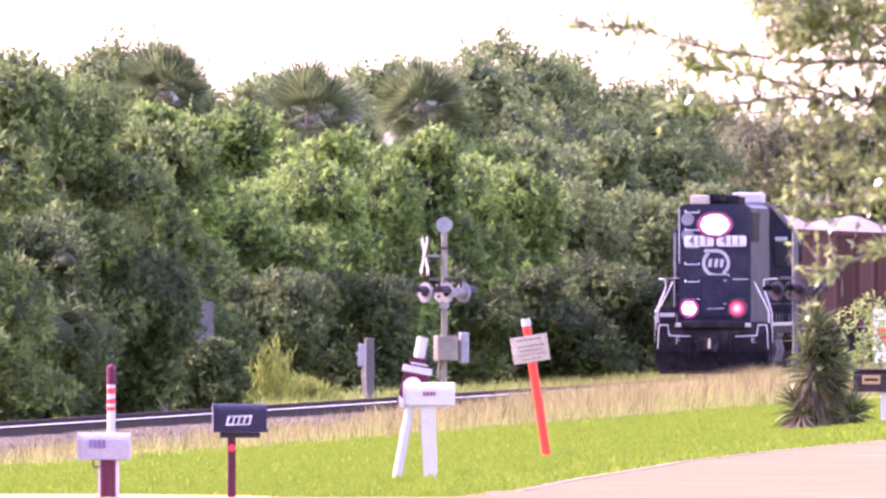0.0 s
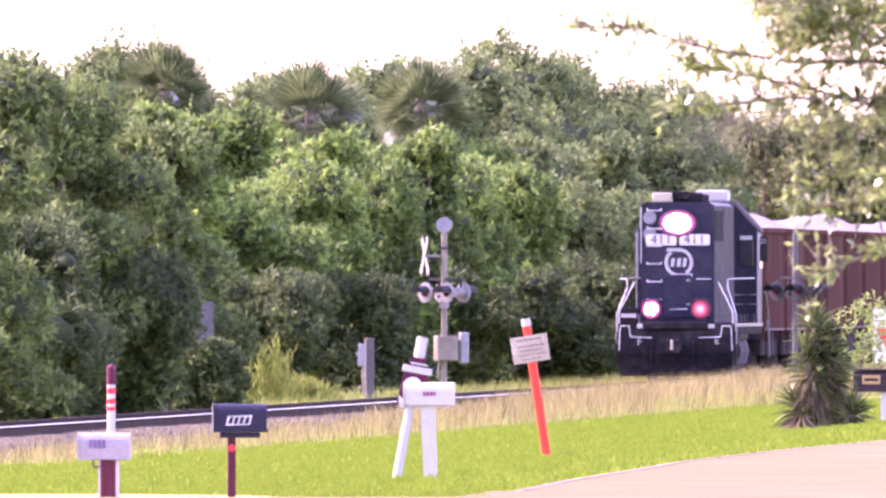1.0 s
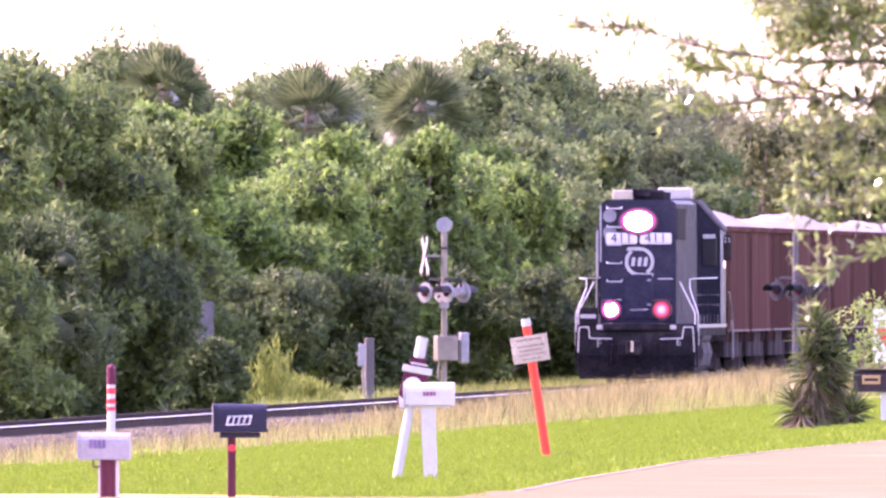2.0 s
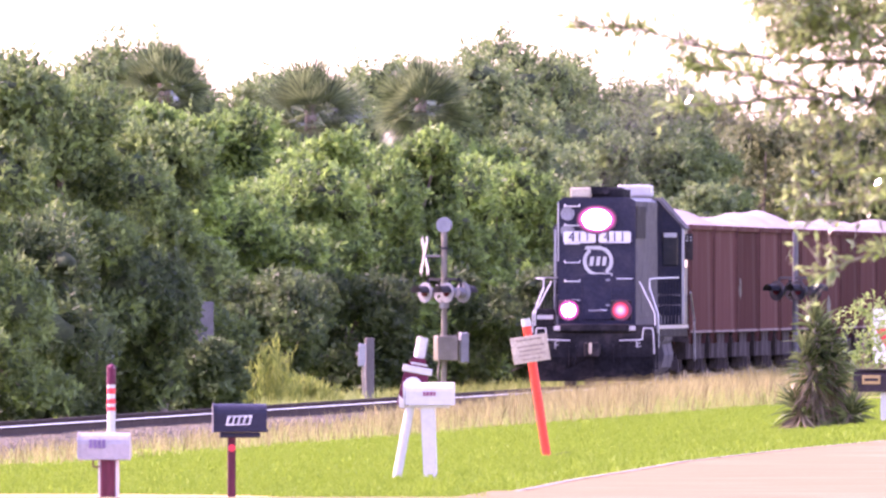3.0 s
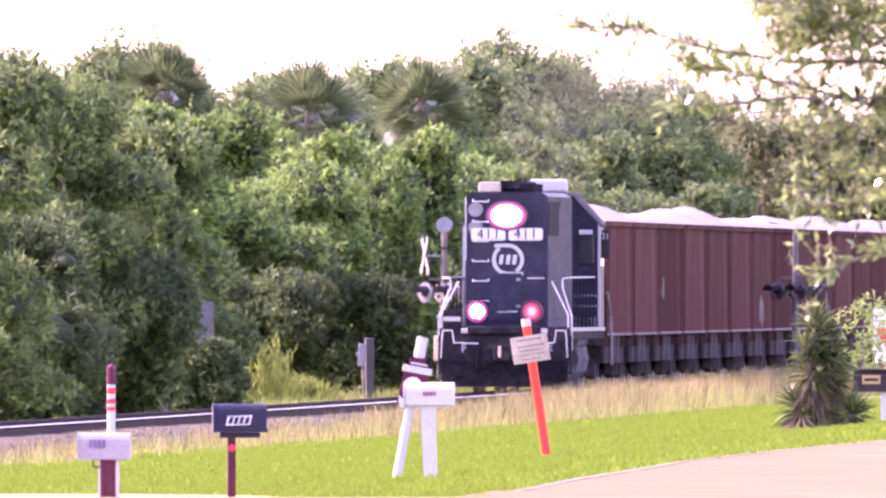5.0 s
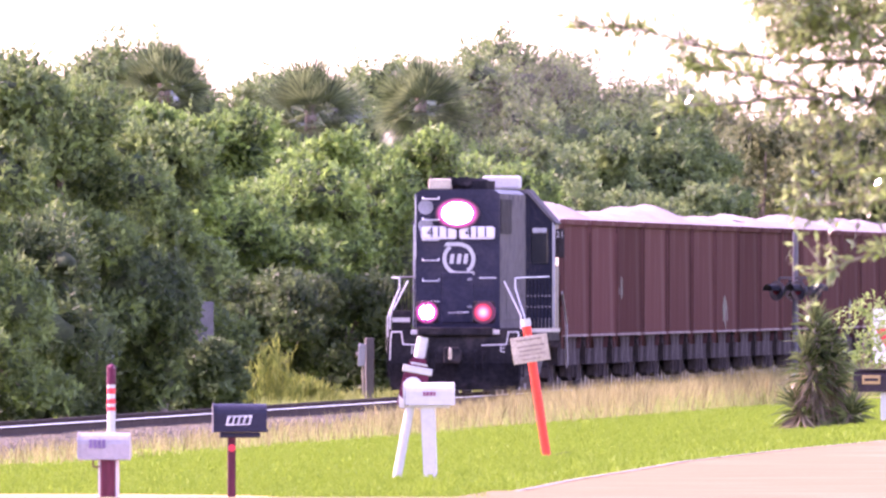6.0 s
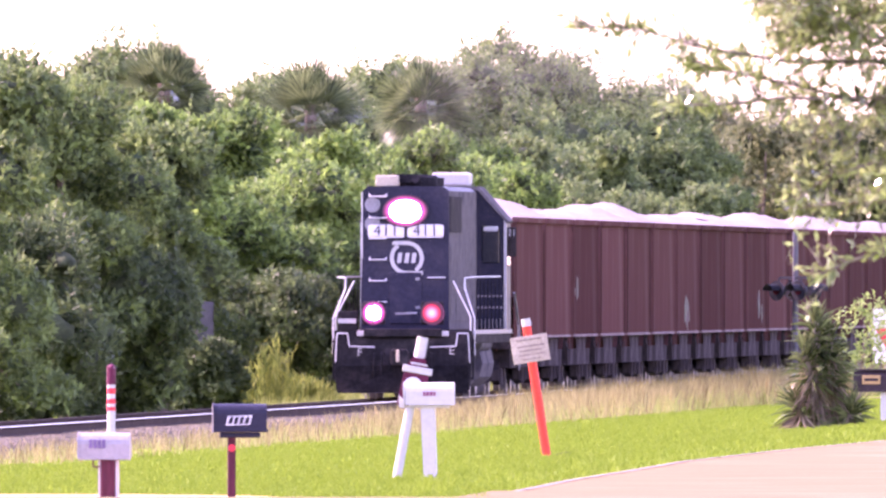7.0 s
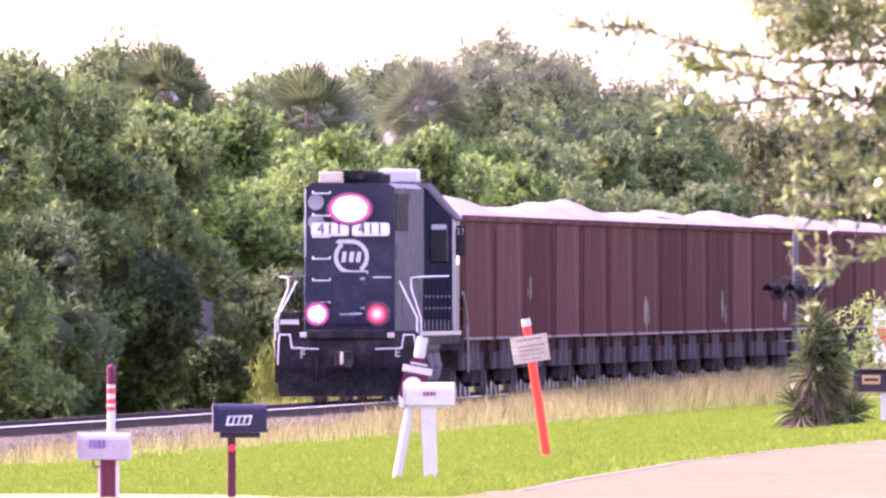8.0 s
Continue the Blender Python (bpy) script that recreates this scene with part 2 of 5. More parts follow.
def prism(bm, outline, y0, y1):
    """An outline in x and z, pulled along y."""
    f = [bm.verts.new((x, y0, z)) for x, z in outline]
    b = [bm.verts.new((x, y1, z)) for x, z in outline]
    n = len(outline)
    bm.faces.new(f)
    bm.faces.new(b[::-1])
    for i in range(n):
        bm.faces.new((f[i], b[i], b[(i + 1) % n], f[(i + 1) % n]))
    bmesh.ops.recalc_face_normals(bm, faces=bm.faces)
    return bm


def raw(name, verts, faces, material, parent=None, smooth=False):
    me = bpy.data.meshes.new(name)
    me.from_pydata(np.asarray(verts).tolist(), [], np.asarray(faces).tolist())
    for mt in (material if isinstance(material, (list, tuple)) else (material,)):
        me.materials.append(mt)
    if smooth:
        me.shade_smooth()
    ob = new(name, me)
    if parent is not None:
        ob.parent = parent
    return ob


def written(name, text, size, m, material, parent):
    """Letters as thin raised plates, facing -Y."""
    cu = bpy.data.curves.new(name, "FONT")
    cu.body, cu.size, cu.align_x, cu.align_y, cu.extrude = text, size, "CENTER", "CENTER", 0.004
    tmp = bpy.data.objects.new(name, cu)
    me = bpy.data.meshes.new_from_object(tmp)
    bpy.data.objects.remove(tmp)
    me.materials.append(material)
    ob = new(name, me)
    ob.parent = parent
    ob.matrix_local = m @ pose(0, 0, 0, 90, 0, 0)
    return ob


# ---------------- the plan ----------------
TRACK_X0, TRACK_K = -37.93, 0.052      # the track's centre line: x = TRACK_X0 + TRACK_K * y
RAIL_Z = -0.68
TRACK_TURN = -math.degrees(math.atan(TRACK_K))


def along(y, off=0.0):
    """A point off metres to the right of the track's centre line."""
    return TRACK_X0 + TRACK_K * y + off


def ground_z(x, y):
    off = x - along(y)
    return float(np.interp(off, [-8, 3, 6, 10, 15, 19, 22, 40], [-1.05, -1.05, -0.98, -0.78, -0.46, -0.27, -0.03, 0.0]))


def ground_sheet():
    offs = [-2500, -600, -120, -40, -15, -8, -3, 3, 4, 5, 6, 8, 10, 12, 15, 17, 19, 22, 26, 32, 40, 80, 300, 900, 2500]
    ys = [-300, 0, 100, 180, 220, 240, 260, 280, 300, 330, 360, 400, 450, 500, 560, 620, 700, 800, 900, 1000, 1200, 1600, 2400, 4600]
    v, fc = [], []
    for y in ys:
        for o in offs:
            x = along(y, o)
            v.append((x, y, ground_z(x, y)))
    n = len(offs)
    for j in range(len(ys) - 1):
        for i in range(n - 1):
            fc.append((j * n + i, j * n + i + 1, (j + 1) * n + i + 1, (j + 1) * n + i))
    g = raw("ground", v, fc, M_LAWN, smooth=True)
    tagged(g, "sunlit mown green lawn sloping to the railway", "ground", kind="structure")


ROAD_Y = [278, 285, 298, 312, 330, 352, 376, 405, 440, 500, 580, 680, 780]
ROAD_X = [0.42, 0.68, 1.11, 1.68, 2.37, 3.55, 5.08, 7.0, 9.3, 12.5, 14.0, 13.0, 9.6]      # left edge of the road going away


def road_sheet():
    """Road along the front, bending away to the crossing."""
    ys, left = ROAD_Y, ROAD_X
    v, fc, lv = [], [], []
    for y, x in zip(ys, left):
        w = 7.0
        for i in range(6):
            xx = x + w * i / 5
            v.append((xx, y, ground_z(xx, y) + 0.02))
        lv += [(x + 0.05, y, ground_z(x, y) + 0.026), (x + 0.11, y, ground_z(x + 0.11, y) + 0.026)]
    for j in range(len(ys) - 1):
        for i in range(5):
            fc.append((j * 6 + i, j * 6 + i + 1, (j + 1) * 6 + i + 1, (j + 1) * 6 + i))
    lf = [(2 * j, 2 * j + 1, 2 * j + 3, 2 * j + 2) for j in range(len(ys) - 1)]
    base = len(v)
    v += [(-60, 262, 0.02), (60, 262, 0.02), (60, 270.5, 0.02), (7.42, 278, 0.02), (0.42, 278, 0.02), (0.1, 269.8, 0.02), (-60, 269.8, 0.02)]
    fc.append(tuple(range(base, base + 7)))
    me = bpy.data.meshes.new("road")
    me.from_pydata(v, [], fc)
    me.materials.append(M_ROAD)
    tagged(new("road", me), "sun-bleached pinkish asphalt road bending away", "road", kind="structure")
    tagged(raw("trim_edge_line", lv, lf, M_LINE), "worn white painted road edge line", "road marking", kind="structure")
    dirt = raw("trim_dirt_verge", [(-60, 269.7, 0.014), (-1.2, 269.7, 0.014), (-1.6, 272.5, 0.014), (-2.6, 274.4, 0.014), (-60, 275.0, 0.014)], [(0, 1, 2, 3, 4)], M_DIRT)
    tagged(dirt, "sandy orange dirt verge beside the road", "dirt verge", kind="structure")


def track():
    """Ballast bed, sleepers and two rails."""
    y0, y1 = 420, 1300
    prof = [(-3.1, -1.1), (-2.0, -0.93), (-1.5, -0.86), (1.5, -0.85), (2.2, -0.88), (3.3, -1.08)]
    n = 441
    v, fc = [], []
    rng = np.random.default_rng(3)
    for j in range(n):
        y = y0 + (y1 - y0) * j / (n - 1)
        for o, z in prof:
            v.append((along(y, o) + rng.uniform(-0.08, 0.08), y, z + rng.uniform(-0.025, 0.025)))
    k = len(prof)
    for j in range(n - 1):
        for i in range(k - 1):
            fc.append((j * k + i, j * k + i + 1, (j + 1) * k + i + 1, (j + 1) * k + i))
    bed = raw("trackbed", v, fc, M_BALLAST)
    tagged(bed, "grey crushed granite ballast bed under the rails", "track bed", kind="structure")
    web = [(-0.07, 0), (0.07, 0), (0.07, 0.02), (0.012, 0.035), (0.012, 0.13), (0.036, 0.14), (0.036, 0.165), (-0.036, 0.165), (-0.036, 0.14), (-0.012, 0.13), (-0.012, 0.035), (-0.07, 0.02)]
    for s in (-1, 1):
        r = thing("rail", "rusty steel rail with a polished running top" if s > 0 else "rusty steel rail, its top coloured dark to leave out the glint", "rail", pose(along(y0), y0, RAIL_Z - 0.175, 0, 0, TRACK_TURN), "rails")
        bm = prism(bmesh.new(), [(s * 0.7525 + x, z) for x, z in web], 0, 880)
        part("web", bm, M_RAIL, r)
        # far rail's polished top is coloured dark so only the near one glints
        part("running_top", prism(bmesh.new(), [(s * 0.7525 + x, z) for x, z in ((-0.034, 0.1655), (0.034, 0.1655), (0.034, 0.167), (0.028, 0.176), (-0.028, 0.176), (-0.034, 0.167))], 0, 880), M_RAILTOP if s > 0 else M_RAIL, r, "polished bright running surface" if s > 0 else "")
    sl = bmesh.new()
    box(sl, -1.3, 1.3, -0.11, 0.11, -0.16, 0.0, 0.01)
    me = bpy.data.meshes.new("sleeper")
    sl.to_mesh(me)
    me.materials.append(M_TIE)
    for i in range(290):
        y = 540 + i * 0.95
        ob = new("sleeper", me)
        ob.matrix_world = pose(along(y), y, RAIL_Z - 0.176, 0, 0, TRACK_TURN)
        ob.parent, ob.matrix_parent_inverse = bed, Matrix()


# ---------------- vegetation ----------------
def leaf_quads(p, d, up, length, width):
    """Leaves from base points p along d, flat across up."""
    side = np.cross(d, up)
    side /= np.linalg.norm(side, axis=1, keepdims=True) + 1e-9
    L, W = length[:, None], width[:, None]
    a, c = p, p + d * L
    m = p + d * L * 0.45 + np.cross(side, d) * W * 0.15
    v = np.stack([a, m + side * W / 2, c, m - side * W / 2], 1).reshape(-1, 3)
    f = np.arange(len(p) * 4).reshape(-1, 4)
    return v, f


def unit(a):
    return a / (np.linalg.norm(a, axis=1, keepdims=True) + 1e-9)


def crown_points(rng, blobs, n):
    """Points on the outer skin of a union of uneven blobs (x, y, z, rx, ry, rz), with outward normals."""
    blobs = np.asarray(blobs, float)
    area = blobs[:, 3] * blobs[:, 5]
    pick = rng.choice(len(blobs), n, p=area / area.sum())
    d = unit(rng.normal(size=(n, 3)))
    rad = (0.62 + 0.48 * rng.random(n) ** 0.8 + (rng.random(n) < 0.04) * 0.28)[:, None]
    b = blobs[pick]
    p = b[:, :3] + d * b[:, 3:6] * rad
    keep = np.ones(n, bool)
    for q in blobs:
        keep &= (((p - q[:3]) / (q[3:6] * 0.60)) ** 2).sum(1) > 1
    return p[keep], unit(d[keep] / b[keep, 3:6] + 0.0)


def leafy(rng, blobs, tufts, per, leaf, width=0.42):
    """Rosettes of leaves over the blobs' skin, their faces turned outwards and up."""
    p, nrm = crown_points(rng, blobs, tufts)
    axis = unit(nrm * 0.7 + np.array([0, 0, 0.75]) + rng.normal(size=p.shape) * 0.3)
    P, A, N = np.repeat(p, per, 0), np.repeat(axis, per, 0), np.repeat(nrm, per, 0)
    t = rng.uniform(0, 1, len(P))[:, None]
    P = P + A * t * leaf * 1.3
    d = unit(A * 0.5 + unit(rng.normal(size=P.shape)) * 0.95)
    up = unit(N * 0.75 + rng.normal(size=P.shape) * 0.5 + np.array([0, 0, 0.6]))
    L = leaf * rng.uniform(0.65, 1.35, len(P))
    return leaf_quads(P, d, up, L, L * width)


def sprigs(rng, blobs, count, leaf):
    """Thin shoots with a few leaves standing out of the top of a crown."""
    tops = sorted(blobs, key=lambda b: b[2] + b[5])[-max(4, len(blobs) // 4):]
    P, D, L, W = [], [], [], []
    for _ in range(count):
        b = tops[int(rng.integers(len(tops)))]
        a = rng.uniform(0, 6.28)
        s = np.array((b[0] + b[3] * 0.7 * math.cos(a), b[1] + b[4] * 0.7 * math.sin(a), b[2] + b[5] * 0.45))
        e = s + np.array((rng.normal() * 0.22, rng.normal() * 0.2, rng.uniform(0.4, 1.05)))
        P.append(s), D.append(e - s), L.append(np.linalg.norm(e - s)), W.append(0.025)
        for j in range(12):
            P.append(s + (e - s) * (0.25 + 0.78 * j / 11))
            D.append((rng.normal(), rng.normal(), 0.5 + 0.5 * rng.random()))
            L.append(leaf * rng.uniform(0.6, 1.15))
            W.append(L[-1] * 0.45)
    P = np.array(P)
    return leaf_quads(P, unit(np.array(D)), unit(rng.normal(size=P.shape) + [0, -0.6, 0.4]), np.array(L), np.array(W))


def lumps(rng, h, w, count, low=0.12):
    """Crown of height h and half width w: large uneven lobes, each with small ones on its skin."""
    out = []
    big = max(8, count // 3)
    for i in range(big):
        t = ((i + rng.uniform(0, 1)) / big) ** 0.85
        taper = 1.0 - 0.4 * max(0.0, t - 0.65) / 0.35
        a = rng.uniform(0, 6.28)
        r = w * taper * rng.uniform(0.3, 1.0)
        s = w * rng.uniform(0.26, 0.46)
        z = min(h * (low + (1 - low) * t * 0.92), h - s * rng.uniform(0.7, 1.5))
        out.append((r * math.cos(a), r * math.sin(a) * 1.3, z, s, s * 1.2, s * rng.uniform(0.65, 0.9)))
    for i in range(count - big):
        b = out[int(rng.integers(big))]
        d = Vector((rng.normal(), rng.normal() - 0.3, rng.normal() * 0.8 + 0.35)).normalized()
        s = b[3] * rng.uniform(0.28, 0.55)
        z = max(low * h, min(b[2] + d.z * b[5] * 0.95, h - s * 0.6))
        out.append((b[0] + d.x * b[3] * 0.95, b[1] + d.y * b[4] * 0.95, z, s, s * 1.1, s * 0.85))
    return out


def trunk_mesh(rng, h, r, blobs):
    bm = bmesh.new()
    pts = [Vector((0, 0, -0.15))]
    for i in range(1, 5):
        pts.append(Vector((rng.uniform(-0.15, 0.15), rng.uniform(-0.15, 0.15), h * 0.8 * i / 4)))
    for i in range(4):
        rod(bm, pts[i], pts[i + 1], r * (1 - i * 0.2), r * (0.8 - i * 0.2))
    for b in blobs[:: max(1, len(blobs) // 8)]:
        s = pts[1 + int(rng.integers(0, 3))]
        rod(bm, s, Vector(b[:3]), r * 0.35, r * 0.08, 6)
    return bm


def tree(name, label, category, x, y, h, w, leafmat, seed, tufts=2600, per=7, leaf=0.13, count=60, group="", core=0.5, low=0.1, z=None, shoots=0):
    rng = np.random.default_rng(seed)
    blobs = lumps(rng, h, w, count, low)
    t = thing(name, label, category, pose(x, y, ground_z(x, y) if z is None else z), group)
    wood = trunk_mesh(rng, h, 0.05 + 0.012 * h, blobs)
    # solid lumps added to close the crown, inner shade put into their colour
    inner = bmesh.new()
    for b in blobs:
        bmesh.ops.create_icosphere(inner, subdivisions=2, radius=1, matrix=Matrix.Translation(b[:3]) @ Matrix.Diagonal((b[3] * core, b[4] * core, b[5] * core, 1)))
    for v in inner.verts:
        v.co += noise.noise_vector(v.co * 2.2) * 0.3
    part("inner_core", inner, M_CORE, t, "added solid core coloured as inner shade", smooth=True)
    v, f = leafy(rng, blobs, tufts, per, leaf)
    if shoots:
        sv, sf = sprigs(rng, blobs, shoots, leaf)
        v, f = np.concatenate([v, sv]), np.concatenate([f, sf + len(v)])
    part("trunk", wood, M_BARK, t, "rough grey bark")
    raw("crown", v, f, leafmat, t)
    return t


WOODS = [
    ("a", -9.32, 656, 7.19, 1.70), ("a", -8.02, 700, 7.30, 1.81), ("a", -6.18, 726, 6.03, 1.50), ("a", -7.1, 701, 3.26, 1.69), ("a", -8.31, 666, 3.81, 1.84),
    ("b", -8.10, 804, 8.53, 1.53), ("b", -6.66, 851, 8.05, 1.61), ("b", -5.11, 862, 7.82, 1.49), ("b", -3.37, 915, 8.44, 1.89), ("b", -1.54, 950, 8.99, 1.80),
    ("b", 0.28, 1004, 9.69, 2.08), ("b", 2.45, 1046, 10.25, 2.16), ("b", 4.61, 1087, 10.26, 2.06), ("b", 6.60, 1106, 9.34, 1.91), ("b", 8.54, 1163, 9.28, 1.40),
    ("c", -5.24, 792, 5.23, 1.78), ("c", -3.74, 821, 5.74, 1.70), ("c", -2.14, 861, 6.04, 1.78), ("c", -0.37, 895, 6.47, 1.85), ("c", 1.54, 932, 6.14, 1.93),
    ("c", 3.62, 972, 5.78, 2.01), ("c", 5.88, 1016, 5.74, 1.93), ("c", 8.14, 1059, 6.05, 1.64),
    ("e", -7.35, 790, 7.41, 1.50), ("e", -6.08, 813, 7.26, 1.54), ("e", -4.88, 848, 6.79, 1.46), ("e", -3.39, 877, 6.93, 1.66), ("e", -1.63, 909, 7.00, 1.72), ("e", 0.42, 949, 6.94, 1.80), ("e", 2.50, 991, 7.55, 1.88), ("e", 4.76, 1038, 7.59, 1.97), ("e", 7.05, 1087, 7.63, 1.87),
    ("e", -0.55, 876, 7.1, 1.1), ("e", -3.35, 840, 6.8, 1.15), ("e", -6.55, 770, 7.35, 1.05),
    ("d", -6.02, 733, 3.6, 0.75), ("d", -5.10, 716, 1.45, 0.55), ("d", -4.24, 783, 3.31, 1.48), ("d", -2.32, 819, 3.20, 1.55), ("d", -0.06, 872, 3.37, 1.65), ("d", 2.31, 918, 3.24, 1.90), ("d", 4.94, 969, 3.43, 2.00),
]


def woods():
    for i, (k, x, y, h, w) in enumerate(WOODS):
        if k == "a":
            # low trees take the leaf colour darkened as shade
            tree("tree", "dense dark green broadleaf tree beside the track", "tree", x, y, h + 0.35, w, M_LEAF_A if h > 4 else M_LEAF_SHADE, 100 + i, tufts=4600, leaf=0.185, count=84, group="trees behind the track", low=0.02, shoots=24)
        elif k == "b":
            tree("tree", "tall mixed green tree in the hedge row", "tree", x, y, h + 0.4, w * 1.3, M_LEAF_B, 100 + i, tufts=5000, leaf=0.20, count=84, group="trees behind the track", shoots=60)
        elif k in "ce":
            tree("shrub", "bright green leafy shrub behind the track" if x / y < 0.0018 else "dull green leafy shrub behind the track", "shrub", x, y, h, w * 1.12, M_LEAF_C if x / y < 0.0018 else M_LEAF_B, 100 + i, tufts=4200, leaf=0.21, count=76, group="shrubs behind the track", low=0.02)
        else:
            tree("shrub", "leafy shrub behind the track, shade in its dark green", "shrub", x, y, h, w, M_LEAF_SHADE, 100 + i, tufts=3000, leaf=0.185, group="shrubs behind the track", low=0.0)
    rng = np.random.default_rng(8)
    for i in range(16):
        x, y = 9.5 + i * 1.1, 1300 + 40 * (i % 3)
        tree("tree", "distant olive green tree with haze in its leaf colour", "tree", x, y, 9.6 + rng.uniform(-0.8, 1.0) + (0.5 if i > 4 else 0), 2.9, M_LEAF_FAR, 300 + i, tufts=2400, leaf=0.26, count=44, group="distant trees", low=0.0)


# ---------------- train ----------------
def disc(bm, r, depth, m, seg=20, r2=None):
    bmesh.ops.create_cone(bm, cap_ends=True, segments=seg, radius1=r, radius2=r if r2 is None else r2, depth=depth, matrix=m)
    return bm


FACE_Y = pose(0, 0, 0, 90, 0, 0)


def bogie(parent, y, half, wheel_r, name="bogie"):
    """Two axles in a cast side frame on each side."""
    bm = bmesh.new()
    for s in (-1, 1):
        prism_pts = [(-half - 0.35, wheel_r + 0.12), (-half - 0.35, wheel_r - 0.12), (-0.45, wheel_r - 0.22), (0.45, wheel_r - 0.22), (half + 0.35, wheel_r - 0.12), (half + 0.35, wheel_r + 0.12), (0.55, wheel_r + 0.34), (-0.55, wheel_r + 0.34)]
        a = [bm.verts.new((s * 0.98, y + p, z)) for p, z in prism_pts]
        b = [bm.verts.new((s * 1.14, y + p, z)) for p, z in prism_pts]
        bm.faces.new(a), bm.faces.new(b[::-1])
        for i in range(8):
            bm.faces.new((a[i], a[(i + 1) % 8], b[(i + 1) % 8], b[i]))
        for k in (-half, half):
            box(bm, s * 1.06 - 0.13, s * 1.06 + 0.13, y + k - 0.16, y + k + 0.16, wheel_r - 0.16, wheel_r + 0.16, 0.03)
    box(bm, -0.98, 0.98, y - 0.25, y + 0.25, wheel_r, wheel_r + 0.3)
    bmesh.ops.recalc_face_normals(bm, faces=bm.faces)
    bg = part(name, bm, M_UNDER, parent, "dusty cast steel side frames")
    for k in (-half, half):
        for s in (-1, 1):
            w = bmesh.new()
            m = Matrix.Translation((s * 0.765, y + k, wheel_r)) @ pose(0, 0, 0, 0, 90, 0)
            disc(w, wheel_r, 0.12, m, 24)
            disc(w, wheel_r + 0.03, 0.03, Matrix.Translation((-s * 0.06, 0, 0)) @ m, 24)
            disc(w, wheel_r * 0.3, 0.18, m, 12)
            part("wheel", w, M_STEEL, bg, smooth=False)
    return bg


def handrail(parent, pts, r=0.019, label="white tubular handrail"):
    return part("handrail", rail_run(pts, r), M_HANDRAIL, parent, label)


def locomotive():
    """Long hood leading. Origin on the rails below the front of the platform; y runs to the rear."""
    L = thing("locomotive", "dark blue diesel locomotive with white handrails, lamps lit", "locomotive", pose(0, 0, 0))
    HW, HT, DECK, F = 0.95, 4.62, 1.50, 1.0
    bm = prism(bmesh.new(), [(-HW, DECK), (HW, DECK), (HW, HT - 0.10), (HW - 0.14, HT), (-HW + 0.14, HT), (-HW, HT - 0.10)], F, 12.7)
    # right flank gets a paler grey than the other faces
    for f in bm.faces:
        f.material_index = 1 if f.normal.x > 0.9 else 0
    hood = part("long_hood", bm, (M_BLUE, M_PALEGREY), L, "dark blue hood with a pale grey right flank")
    # radiator screens and doors on the flank
    for s in (-1, 1):
        g = bmesh.new()
        box(g, s * (HW + 0.012) - 0.012, s * (HW + 0.012) + 0.012, 1.15, 5.9, 3.62, 4.40, 0.008)
        part("radiator_screen", g, M_BLACK, hood, "black radiator screen")
        for i in range(9):
            y = 1.5 + i * 1.22
            d = boxed(s * (HW + 0.01) - 0.01, s * (HW + 0.01) + 0.01, y, y + 1.1, DECK + 0.18, 3.4, bevel=0.006)
            part("access_door", d, M_PALEGREY if s > 0 else M_BLUE, hood)
    part("front_door", boxed(-0.36, 0.36, F - 0.03, F + 0.01, DECK + 0.12, 2.75, bevel=0.02), M_BLUE, hood)
    for z in (1.98, 2.6):
        part("door_latch", boxed(0.22, 0.32, F - 0.06, F - 0.03, z - 0.03, z + 0.03, bevel=0.008), M_STEEL, hood)
    # sun highlight along the hood corner, built as a white strip
    part("corner_highlight", boxed(-HW - 0.012, -HW + 0.02, F - 0.016, F + 0.02, 3.05, 4.5, bevel=0.006), M_WHITE, hood, "white strip standing for the corner's highlight")
    # roof gear
    for y in (2.6, 4.0, 5.4):
        fan = part("radiator_fan", disc(bmesh.new(), 0.62, 0.2, Matrix.Translation((0, y, HT + 0.10)), 24), M_BLACK, L, "black round roof fan housing")
        part("fan_guard", disc(bmesh.new(), 0.5, 0.06, Matrix.Translation((0, y, HT + 0.23)), 24, 0.42), M_BLACK, fan)
    part("bell_box", boxed(-0.66, -0.16, 1.15, 1.75, HT, HT + 0.24, bevel=0.03), M_BELL, L, "tan roof box")
    st = bmesh.new()
    box(st, -0.28, 0.28, 7.2, 8.4, HT, HT + 0.14, 0.04)
    disc(st, 0.2, 0.12, Matrix.Translation((0, 7.8, HT + 0.19)), 16)
    part("exhaust_stack", st, M_BLACK, L)
    horn = bmesh.new()
    for i, x in enumerate((-0.10, 0.05, 0.20)):
        rod(horn, (x, 1.9, HT + 0.14), (x, 1.45 - 0.06 * i, HT + 0.18), 0.03, 0.10, 12)
    box(horn, -0.2, 0.3, 1.86, 1.94, HT, HT + 0.2)
    part("air_horn", horn, M_BLACK, L)
    ac = bmesh.new()
    box(ac, -0.05, 0.78, 12.9, 14.4, 4.66, 4.96, 0.06)
    part("roof_unit", ac, M_WHITE, L, "white roof cooling unit")
    # headlight and number boards
    oval = lambda a, c, d, y: disc(bmesh.new(), 1.0, 1.0, Matrix.Translation((0, y, 0)) @ Matrix.Diagonal((a, d, c, 1)) @ FACE_Y, 32)
    head = part("headlight", oval(0.52, 0.37, 0.06, -0.03), M_BLUE, L)
    head.location = (0, F, 4.08)
    # reflector and lamp are oversized and carry the headlight's glare in their glow
    part("reflector", oval(0.505, 0.355, 0.02, -0.075), M_HEADGLARE, head, "oversized reflector glowing pink as painted lamp glare")
